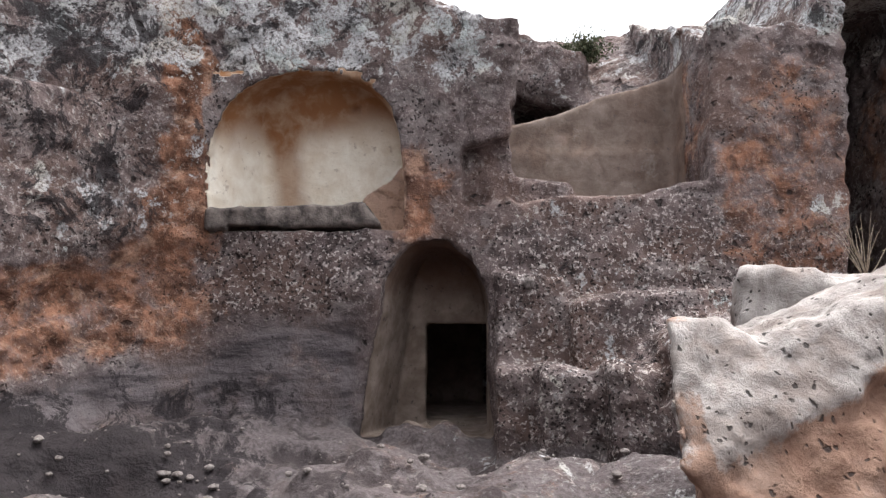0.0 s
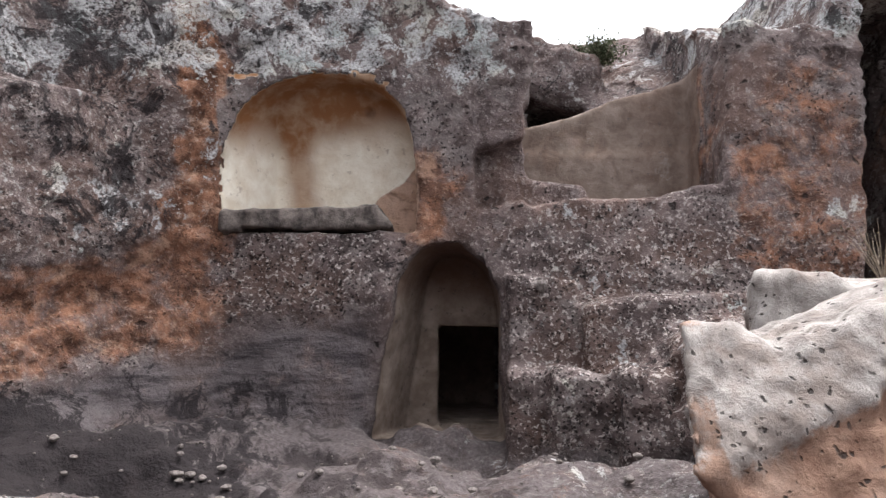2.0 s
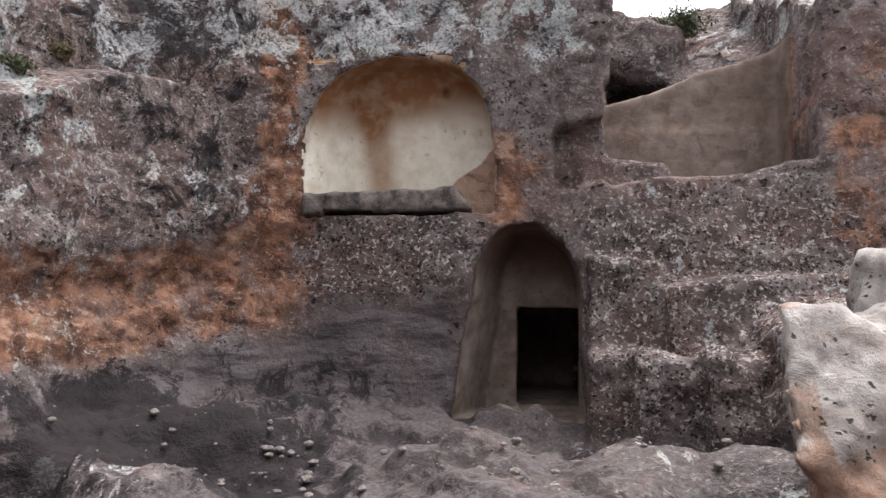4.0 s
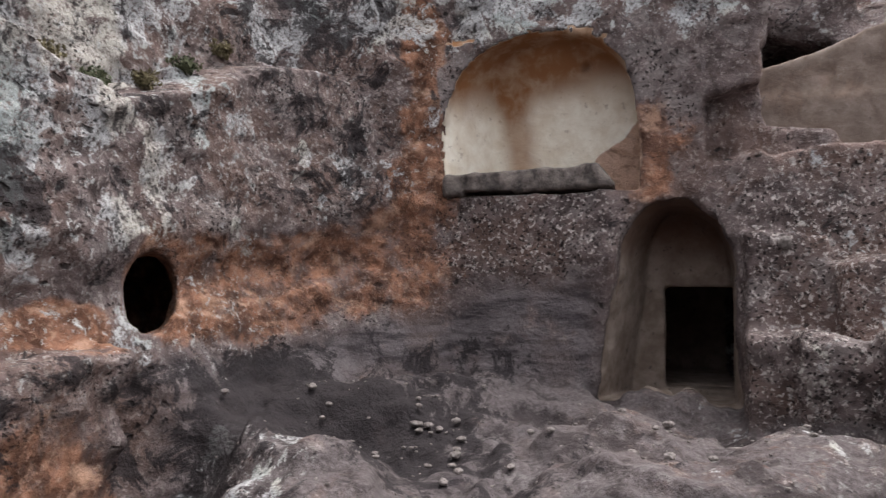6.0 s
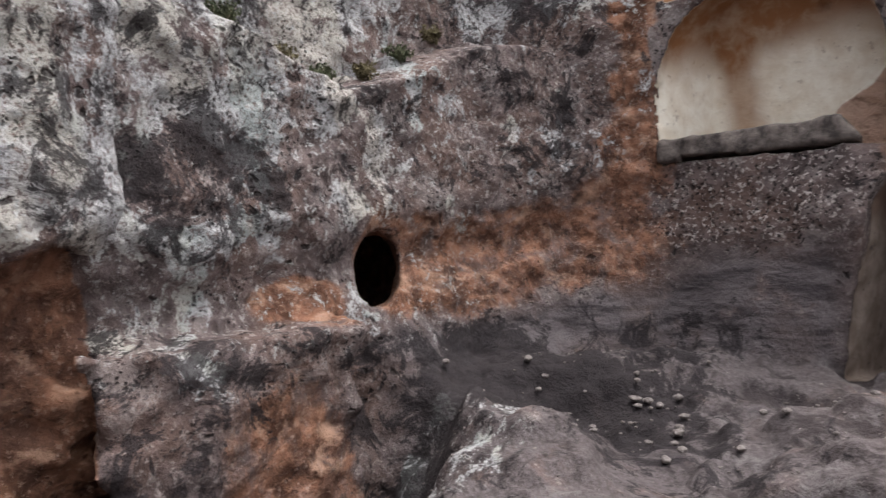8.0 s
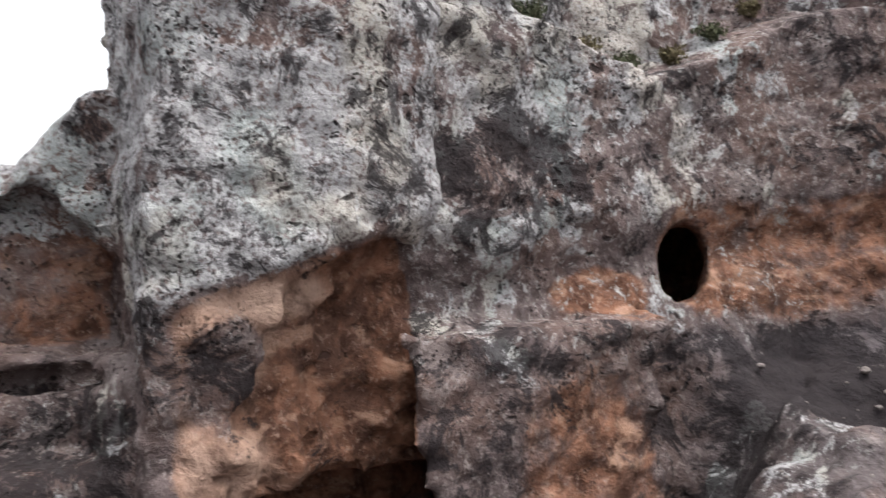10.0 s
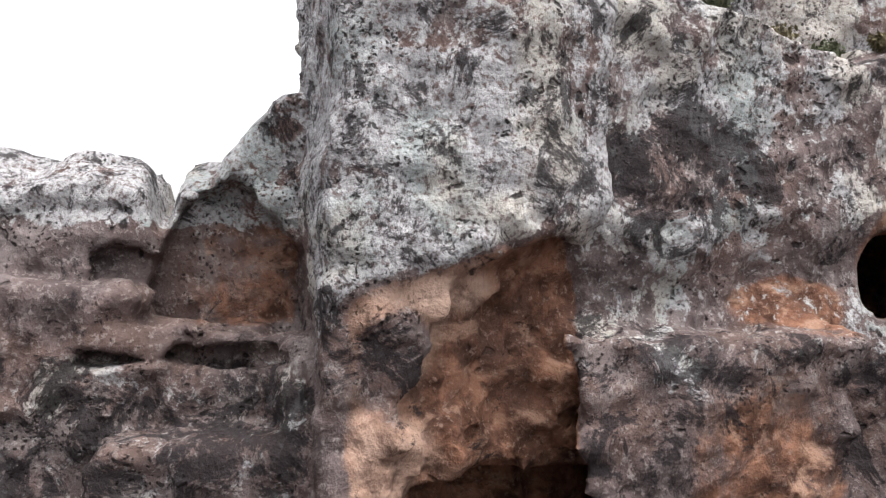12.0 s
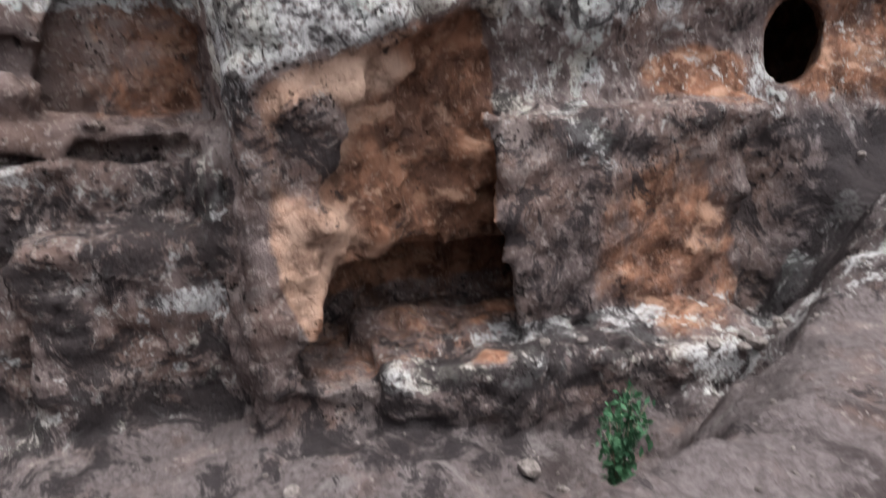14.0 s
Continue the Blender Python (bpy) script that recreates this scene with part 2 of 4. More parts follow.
def plan_distance(x, y, line):
    """Signed distance to the line in plan: positive on the open side."""
    best, side = np.full(x.shape, 1e9, np.float32), np.ones(x.shape, np.float32)
    for (ax, ay), (bx, by) in zip(line, line[1:]):
        dx, dy = bx - ax, by - ay
        t = np.clip(((x - ax) * dx + (y - ay) * dy) / (dx * dx + dy * dy), 0, 1)
        px, py = x - ax - t * dx, y - ay - t * dy
        d = px * px + py * py
        closer = d < best
        best = np.where(closer, d, best)
        side = np.where(closer, np.where(dx * (y - ay) - dy * (x - ax) > 0, 1.0, -1.0), side)
    return np.sqrt(best) * side


def ground_height(x, y):
    h = 0.02 + 0.16 * sstep(4.0, 8.0, y)
    h = h + 0.45 * sstep(1.0, 3.4, x) * sstep(1.5, 6.0, y)
    h = h + 0.06 * np.exp(-(((x + 2.9) / 1.5) ** 2 + ((y - 7.0) / 0.9) ** 2))
    h = h + 0.42 * np.exp(-(((x + 4.3) / 0.8) ** 2 + ((y - 6.3) / 0.8) ** 2))
    h = h - 0.22 * np.exp(-(((x - 0.1) / 0.45) ** 2)) * sstep(3.5, 6.0, y) * sstep(8.6, 7.6, y)
    h = h - 1.15 * sstep(0.0, 0.8, -0.877 * (x + 0.75) - 0.48 * y + 0.35 * fbm(x, y, 0 * x, 0.9, 3, 0.5, 77.0))
    # dark hollow behind a low mound, and a red-brown outcrop on the way to the door
    h = h - 0.32 * np.exp(-(((x + 3.3) / 0.95) ** 2 + ((y - 6.2) / 0.45) ** 2)) + 0.04 * np.exp(-(((x + 2.95) / 0.5) ** 2 + ((y - 5.1) / 0.42) ** 2))
    h = h + 0.06 * sstep(1.1, 0.6, np.sqrt(((x - 0.5) / 0.55) ** 2 + ((y - 5.5) / 0.45) ** 2) + 0.25 * fbm(x, y, 0 * x, 2.2, 2, 0.5, 13.0))
    # broken outcrops and hollows
    n = fbm(x, y, 0 * x, 0.8, 5, 0.55, 3.0)
    m = fbm(x, y, 0 * x + 2.0, 0.55, 2, 0.5, 17.0) + 0.30 * n
    step = 0.16 * sstep(0.0, 0.14, m) + 0.12 * sstep(0.3, 0.38, m) + 0.10 * sstep(-0.36, -0.28, m)
    return h - 0.16 + 0.14 * n + step * sstep(0.8, 2.2, np.sqrt(x * x + y * y)) * sstep(-3.4, -2.4, x + 0.2 * y)


HX, HY, HS = -9.0, -3.6, 0.045
HGRID = ground_height(*np.meshgrid(HX + HS * np.arange(360), HY + HS * np.arange(385), indexing="ij")).astype(np.float32)


def ground_table(x, y):
    """The ground's height, read from a table."""
    u, v = np.clip((x - HX) / HS, 0, 357.9), np.clip((y - HY) / HS, 0, 382.9)
    i, j = u.astype(np.int32), v.astype(np.int32)
    u, v = u - i, v - j
    return (HGRID[i, j] * (1 - u) + HGRID[i + 1, j] * u) * (1 - v) + (HGRID[i, j + 1] * (1 - u) + HGRID[i + 1, j + 1] * u) * v


def lichen_line(x, y):
    """Height under which the overhanging lichen crust ends."""
    line = 2.75 - 0.62 * sstep(-3.0, -4.7, x) - 0.5 * sstep(6.6, 2.8, y) * sstep(-3.0, -4.5, x)
    return np.where((y < 2.6) & (x < -3) & (x > -5.3) & (y > 0.4), 1.52 + 0.33 * (y - 2.1), line)


def arch(x, z, x0, x1, foot, spring, top, p=2.0):
    """Signed distance of an arched doorway shape in a wall plane."""
    cx, hw = (x0 + x1) / 2, (x1 - x0) / 2
    q = (np.abs((x - cx) / hw) ** p + (np.maximum(z - spring, 0) / (top - spring)) ** p) ** (1 / p)
    return np.maximum((q - 1) * np.minimum(hw, top - spring), foot - z)


def hollow_lip(z):
    """Where the front of the buttress breaks off into its hollow."""
    return np.interp(z, (-0.84, -0.41, 0.06, 0.48, 1.24, 1.6), (0.75, 0.81, 1.30, 1.10, 1.31, 1.6)).astype(np.float32)


def rock_field(x, y, z, fine=True):
    """Distance to the carved cliff: negative in the stone."""
    wob = fbm(x, y, z, 0.55, 2, 0.5, 5.0)
    d = plan_distance(x + 0.10 * wob, y + 0.10 * wob, COURT)
    left = sstep(-2.6, -3.6, x)
    line = lichen_line(x, y)
    # the lower left face bulges out towards its foot, the stained band is hollowed under the lichen crust
    d = d - left * 0.30 * sstep(line - 0.9, 0.2, z) * sstep(4.9, 5.6, y)
    d = d + left * 0.14 * np.exp(-((z - line + 0.45) / 0.32) ** 2)
    d = d - 0.26 * sstep(1.7, 0.3, z) * sstep(-3.4, -1.4, x) * sstep(-0.9, -1.3, x)
    # upper set-back above the ledge in the west
    shelf = 3.46 + 0.70 * sstep(5.3, 7.4, y) + 0.14 * sstep(4.7, 3.7, y) - 0.10 * np.exp(-((y - 5.05) / 0.25) ** 2)
    setback = sstep(-0.06, 0.10, z + 0.08 * wob - shelf) * sstep(8.1, 7.7, y) * left * sstep(3.3, 3.6, y)
    d = d + 0.75 * setback
    d = d + 0.16 * np.exp(-((z - shelf - 0.14) / 0.07) ** 2) * left * sstep(0.55, 0.3, np.abs(y - 5.1))
    d = d - 0.07 * left * sstep(1.78, 1.72, z + 0.12 * (x + 4.0)) * sstep(-4.6, -4.2, x)
    # cliff top
    top = 6.9 + 0.25 * wob + 0 * x
    d = smax(d, z - top, 0.15)
    # tall face ends over the terrace
    cut = box(x, y, z, (0.92, 5.0, 4.05), (3.32, 9.98, 9.0), 0.08)
    d = smax(d, -cut, 0.08)
    cut = box(x, y, z - 0.10 * (x - 0.2), (0.85, 5.0, 2.93), (3.30, 9.95, 4.25), 0.08)
    d = smax(d, -cut, 0.10)
    d = smax(d, -box(x, y, z - 0.2 * (x - 0.2), (0.22, 5.0, 2.95), (1.2, 8.82, 3.72), 0.08), 0.08)
    # the brow is raised past the pillar to roof the cleft out of view
    brow = 5.72 - 0.40 * np.minimum(x, 1.0) + 0.55 * sstep(2.5, 3.2, x) + 1.7 * sstep(9.7, 11.5, y) * sstep(1.0, 1.15, x) + 1.1 * sstep(4.5, 4.9, x) - 0.12 * wob
    d = smax(d, (z - brow) * 0.85, 0.08)
    # hillside behind the terrace: a parapet, a hollow with a dark opening, then the slope
    hill = z - (4.54 + 0.31 * (x - 1.1) + 0.80 * np.maximum(y - 10.5, 0) + 0.14 * wob)
    d = smax(d, -smax(-hill * 0.75, box(x, y, z, (0.95, 9.0, 4.2), (3.35, 16, 12.0), 0.05), 0.05), 0.06)
    d = smax(d, -box(x, y, z + 0.3 * (x - 1.2), (1.12, 10.25, 4.2), (2.05, 12.3, 5.25), 0.08), 0.05)
    d = smin(d, box(x, y, z + 0.32 * (x - 1.2), (0.7, 10.75, 5.18), (2.3, 12.8, 6.22), 0.2), 0.2)
    # rim of the hillside to the right, behind the pillar
    d = smax(d, -smax(-(z - 5.55 - 0.25 * wob - 0.42 * np.maximum(y - 9.0, 0) - 1.1 * sstep(4.5, 4.9, x)), box(x, y, z, (3.2, 7.0, 4.0), (16, 16, 12), 0.05), 0.05), 0.08)
    # step stones on the terrace
    d = smin(d, box(x, y, z + 0.10 * (x - 0.5), (0.55, 8.75, 2.8), (1.65, 9.5, 3.42), 0.08), 0.08)
    # dark cleft right of the pillar, kept dark by an added unseen rock roof
    d = smax(d, -box(x - 0.06 * (z - 4), y, z, (4.98, 7.0, 2.1), (5.9, 12.0, 5.75), 0.06), 0.05)
    # rock benches right of the doorway, stepping down into the court
    lump = box(x, y, z, (0.60, 8.05, -0.5), (1.50, 9.0, 2.13), 0.07)
    lump = smin(lump, box(x, y, z - 0.06 * (x - 1.5), (1.42, 7.75, -0.5), (3.6, 9.0, 1.86), 0.12), 0.12)
    lump = smin(lump, box(x, y, z, (0.58, 7.65, -0.5), (1.18, 9.0, 1.08), 0.07), 0.07)
    lump = smin(lump, box(x, y, z + 0.25 * (x - 2.2), (1.05, 7.3, -0.5), (1.95, 9.0, 0.85), 0.12), 0.15)
    lump = smin(lump, box(x, y, z, (1.70, 6.9, -0.5), (2.22, 8.4, 1.12), 0.12), 0.12)
    lump = smin(lump, box(x, y, z - 0.2 * (x - 2.6), (2.2, 6.4, -0.5), (6.5, 9.0, 1.55), 0.25), 0.3)
    d = smin(d, lump + 0.03 * wob, 0.08)
    # arched recess and the tomb door in its back, with the chamber behind
    rec = np.maximum(arch(x - 0.30 * np.maximum(y - 8.5, 0) * sstep(0.1, -0.5, x) + 0.16 * (1.6 - np.minimum(z, 1.6)) * sstep(0.2, -0.6, x), z, -0.79, 0.56, -1.0, 1.60, 2.50, 2.3), np.maximum(7.6 - y, y - 9.6))
    rec = np.maximum(rec, 0.16 - z)
    d = smax(d, -rec, 0.04)
    d = smax(d, -box(x, y, z, (-0.25, 9.3, 0.22), (0.62, 10.2, 1.53), 0.02), 0.02)
    d = smax(d, -box(x, y, z, (-1.2, 10.05, 0.1), (1.6, 12.6, 2.0), 0.1), 0.03)
    # arched burial niche above
    nic = np.maximum(arch(x, z, -2.94 + 0.62 * np.maximum(y - 8.62, 0), -0.50, 2.68, 3.40, 4.70, 2.6), np.maximum(7.6 - y, y - 9.35 + 0.35 * (np.maximum(z - 3.6, 0)) ** 2))
    d = smax(d, -nic, 0.05)
    d = smax(d, -ball(x, y, z, (-1.17, 9.12, 4.41), (0.065, 0.12, 0.065)), 0.02)
    # round opening in the west, sloping into a chamber
    hx, hz = y - 5.30 + 0.85 * (x + 4.72), z - 1.44
    d = smax(d, -np.maximum((np.sqrt((hx / 0.36) ** 2 + (hz / 0.40) ** 2) - 1) * 0.28, np.maximum(x + 4.0, -6.2 - x)), 0.06)
    d = smax(d, -box(x, y, z, (-8.0, 4.3, 0.7), (-5.12, 6.9, 2.2), 0.12), 0.05)
    # lower block of the west wall, proud of the face above
    blk = box(x, y, z, (-5.6, 2.0, -2.0), (-4.32, 4.62, 0.98), 0.07)
    d = smin(d, blk + 0.04 * wob, 0.05)
    # stained hollow under the overhang, with the low cave at its foot
    over = box(x, y, z - 0.30 * (y - 2.0), (-6.5, 0.42, 1.58), (-4.36, 2.50, 9.0), 0.2)
    d = smin(d, over + 0.10 * value_noise(x * 1.7 + 51, y * 1.7, z * 0.7), 0.12)
    d = smin(d, box(x, y, z - 0.30 * (y - 2.0), (-6.0, 0.43, -1.4), (-4.42 + 0.06 * wob, 1.75, 1.75), 0.12), 0.08)
    edge = 2.42 - 0.17 * z - 0.62 * (x + 4.6)
    lip = hollow_lip(z) + 0.10 * wob
    back = -4.60 - 0.36 * sstep(0.0, 0.9, y - lip) + 0.14 * sstep(0.9, 1.6, z) - 0.9 * sstep(-0.10, -0.20, z - 0.06 * wob)
    hol = np.maximum(np.maximum((lip - y) * 0.8, y - edge), np.maximum((back - x) * 0.7, z - 1.44 - 0.34 * (y - 1.5)))
    d = smax(d, -np.maximum(hol, -0.92 - z), 0.05)
    # rock ledge along the foot of the wall
    led = box(x - 0.3 * (y - 2.5), y, z - 0.05 * (y - 2.5), (-5.2, 1.32, -2.5), (-3.88, 4.4, -0.75), 0.05)
    d = smin(d, led + 0.03 * wob + 0.05 * value_noise(x * 2.1, y * 2.1 + 7, z * 2.1), 0.05)
    # open bay in the far west with its arched niche and bench
    bay = box(x, y, z, (-26.0, -19.0, 0.82), (-3.0, 0.42 + 0.12 * wob, 19.0), 0.06)
    d = smax(d, -bay, 0.06)
    # undercut bench front and a rough step below it
    d = smax(d, -box(x, y, z, (-5.95, -1.25, 0.56), (-5.0, 0.36, 0.74), 0.03), 0.04)
    d = smin(d, box(x, y, z - 0.05 * wob, (-5.9, -1.0, -2.0), (-5.0, 0.9, 0.10), 0.12), 0.08)
    return d


def calm_zone(x, y, z):
    """Smooth bedded stone under the stained band."""
    return sstep(0.12, -0.2, z - 1.5 - 0.32 * np.minimum(x + 2.6, 0.3)) * sstep(-0.8, -1.2, x) * sstep(5.0, 5.6, y)


def noisy(d, x, y, z):
    """Rough weathered surface, smoother where the stone was cut."""
    tall = (x > 0.1) & (x < 3.4) & (y > 9.0) & (z < 4.9 + 0.3 * (x - 1.0))
    cut_in = tall | ((x > -2.95) & (x < -0.45) & (y > 8.62) & (z > 2.6) & (z < 4.9)) | ((x > -1.0) & (x < 0.7) & (y > 8.8) & (z < 2.6))
    ring = (y > 4.7) & (y < 5.95) & (z > 0.9) & (z < 2.05) & (x < -4.4)
    flat = 1.0 - 0.5 * sstep(7.4, 7.8, y) * sstep(-3.4, -2.6, x) * sstep(4.9, 4.3, z)
    flat = flat * (1 - 0.45 * calm_zone(x, y, z))
    amp = flat * np.where(cut_in, 0.25, np.where(ring, 0.35, 1.0))
    n = 0.075 * fbm(x, y, z, 1.3, 2, 0.5, 1.0) + 0.046 * fbm(x, y, z * 1.3, 4.6, 4, 0.66, 9.0)
    den = sstep(0.05, -0.05, y - 2.5 + 0.17 * z + 0.62 * (x + 4.6)) * sstep(0.5, 0.8, y) * sstep(1.8, 1.5, z - 0.30 * (y - 2.0)) * sstep(-4.0, -4.3, x)
    n = n + den * 0.10 * np.abs(value_noise(x * 3.1 + 5, y * 3.1 + z * 1.4, z * 2.6 - y))
    return d + amp * n


def far_bay(x, y, z):
    """Broken rock with an arched niche, beyond the buttress."""
    wob = value_noise(x * 0.9 + 21, y * 0.9, z * 0.9) + 0.4 * value_noise(x * 2.3 + 3, y * 2.3, z * 2.3)
    rim = 2.02 + 0.85 * sstep(-0.45, 0.35, y) + 0.35 * wob * sstep(0.4, -0.4, y) - 0.4 * np.exp(-((y + 0.72) / 0.10) ** 2)
    d = smax(x + 6.0 + 0.1 * wob, z - rim, 0.1)
    nic = np.maximum(arch(y, z, -0.82, 0.5, 0.85, 1.1, 1.97, 1.6), np.maximum(-6.42 - x, x + 5.4))
    d = smax(d, -nic, 0.05)
    nic = np.maximum(arch(y, z, -1.22, -0.74, 1.18, 1.25, 1.50), np.maximum(-6.16 - x, x + 5.4))
    d = smax(d, -nic, 0.05)
    return smin(d, box(x, y, z + 0.06 * (y + 1.0), (-6.5, -3.5, 0.7), (-5.72, -0.88, 1.16), 0.08) + 0.05 * wob, 0.06)


def field(x, y, z, fine=True):
    d = rock_field(x, y, z)
    bay = np.maximum(far_bay(x, y, z), y - 0.6)
    d = smin(d, bay, 0.06)
    if fine:
        d = noisy(d, x, y, z)
    g = (z - ground_table(x, y)) * 0.85
    if fine:
        g = g + 0.034 * fbm(x, y, z, 5.0, 3, 0.62, 31.0)
    g = np.where((y > 9.0) & (np.abs(x) < 1.7) & (z < 2.4), np.maximum(g, z - 0.2), g)
    return smin(d, g, 0.07 + 0.38 * sstep(-1.4, -2.4, x) * sstep(4.6, 5.6, y))


def mesh_field(func, lo, hi, step):
    """Surface nets over a box of space: returns points and quads of the zero level."""
    block = 8
    nb = [int(math.ceil((h - l) / (step * block))) for l, h in zip(lo, hi)]
    n = [b * block + 1 for b in nb]
    axes = [np.float32(l) + np.arange(m, dtype=np.float32) * np.float32(step) for l, m in zip(lo, n)]
    mids = [(np.float32(l) + (np.arange(b, dtype=np.float32) + 0.5) * step * block) for l, b in zip(lo, nb)]
    X, Y, Z = np.meshgrid(*mids, indexing="ij")
    rough = func(X.ravel(), Y.ravel(), Z.ravel(), False).reshape(X.shape)
    vol = np.repeat(np.repeat(np.repeat(rough, block, 0), block, 1), block, 2)
    vol = np.pad(vol, ((0, 1), (0, 1), (0, 1)), mode="edge").astype(np.float32)
    near = np.argwhere(np.abs(rough) < step * block * 0.9 + 0.17)
    o = np.arange(block + 1)
    for s in range(0, len(near), 1500):
        part_ids = near[s:s + 1500] * block
        I = np.broadcast_to((part_ids[:, 0, None] + o)[:, :, None, None], (len(part_ids), 9, 9, 9))
        J = np.broadcast_to((part_ids[:, 1, None] + o)[:, None, :, None], I.shape)
        K = np.broadcast_to((part_ids[:, 2, None] + o)[:, None, None, :], I.shape)
        v = func(axes[0][I].ravel(), axes[1][J].ravel(), axes[2][K].ravel(), True)
        vol[I.ravel(), J.ravel(), K.ravel()] = v
    ins = vol < 0
    c = ins[:-1, :-1, :-1].astype(np.int8)
    for a in (0, 1):
        for b in (0, 1):
            for e in (0, 1):
                if a or b or e:
                    c = c + ins[a:n[0] - 1 + a, b:n[1] - 1 + b, e:n[2] - 1 + e]
    cell = np.argwhere((c > 0) & (c < 8))
    ids = np.full(c.shape, -1, np.int32)
    ids[cell[:, 0], cell[:, 1], cell[:, 2]] = np.arange(len(cell))
    offs = [(a, b, e) for a in (0, 1) for b in (0, 1) for e in (0, 1)]
    val = {q: vol[cell[:, 0] + q[0], cell[:, 1] + q[1], cell[:, 2] + q[2]] for q in offs}
    acc, cnt = np.zeros((len(cell), 3), np.float32), np.zeros(len(cell), np.float32)
    for q in offs:
        for ax in range(3):
            if q[ax] == 0:
                r = list(q)
                r[ax] = 1
                a, b = val[q], val[tuple(r)]
                cross = (a < 0) != (b < 0)
                t = np.where(cross, a / np.where(cross, a - b, 1), 0)
                p = np.tile(np.array(q, np.float32), (len(cell), 1))
                p[:, ax] = t
                acc += p * cross[:, None]
                cnt += cross
    pts = (cell + acc / np.maximum(cnt, 1)[:, None]) * step + np.array(lo, np.float32)
    quads = []
    for ax in range(3):
        s0, s1 = [slice(None)] * 3, [slice(None)] * 3
        s0[ax], s1[ax] = slice(0, -1), slice(1, None)
        a, b = ins[tuple(s0)], ins[tuple(s1)]
        e = np.argwhere(a != b)
        u, w = (ax + 1) % 3, (ax + 2) % 3
        ok = (e[:, u] > 0) & (e[:, w] > 0) & (e[:, u] < n[u] - 1) & (e[:, w] < n[w] - 1)
        e = e[ok]
        sign = a[e[:, 0], e[:, 1], e[:, 2]]
        q = []
        for du, dw in ((-1, -1), (0, -1), (0, 0), (-1, 0)):
            f = e.copy()
            f[:, u] += du
            f[:, w] += dw
            q.append(ids[f[:, 0], f[:, 1], f[:, 2]])
        q = np.stack(q, 1)
        quads.append(np.where(sign[:, None], q, q[:, ::-1]))
    return pts, np.concatenate(quads)


def mesh_from(name, pts, quads, attrs, mat):
    me = bpy.data.meshes.new(name)
    me.vertices.add(len(pts))
    me.vertices.foreach_set("co", np.ascontiguousarray(pts, np.float32).ravel())
    me.loops.add(quads.size)
    me.loops.foreach_set("vertex_index", np.ascontiguousarray(quads, np.int32).ravel())
    me.polygons.add(len(quads))
    me.polygons.foreach_set("loop_start", np.arange(0, quads.size, 4, dtype=np.int32))
    me.polygons.foreach_set("use_smooth", np.ones(len(quads), bool))
    me.update(calc_edges=True)
    for key, v in attrs.items():
        me.attributes.new(key, "FLOAT", "POINT").data.foreach_set("value", v.astype(np.float32))
    me.materials.append(mat)
    return me


def oval(a, b, ca, cb, ra, rb):
    """Soft mask of an oval patch in two coordinates."""
    return sstep(1.35, 0.65, np.sqrt(((a - ca) / ra) ** 2 + ((b - cb) / rb) ** 2))


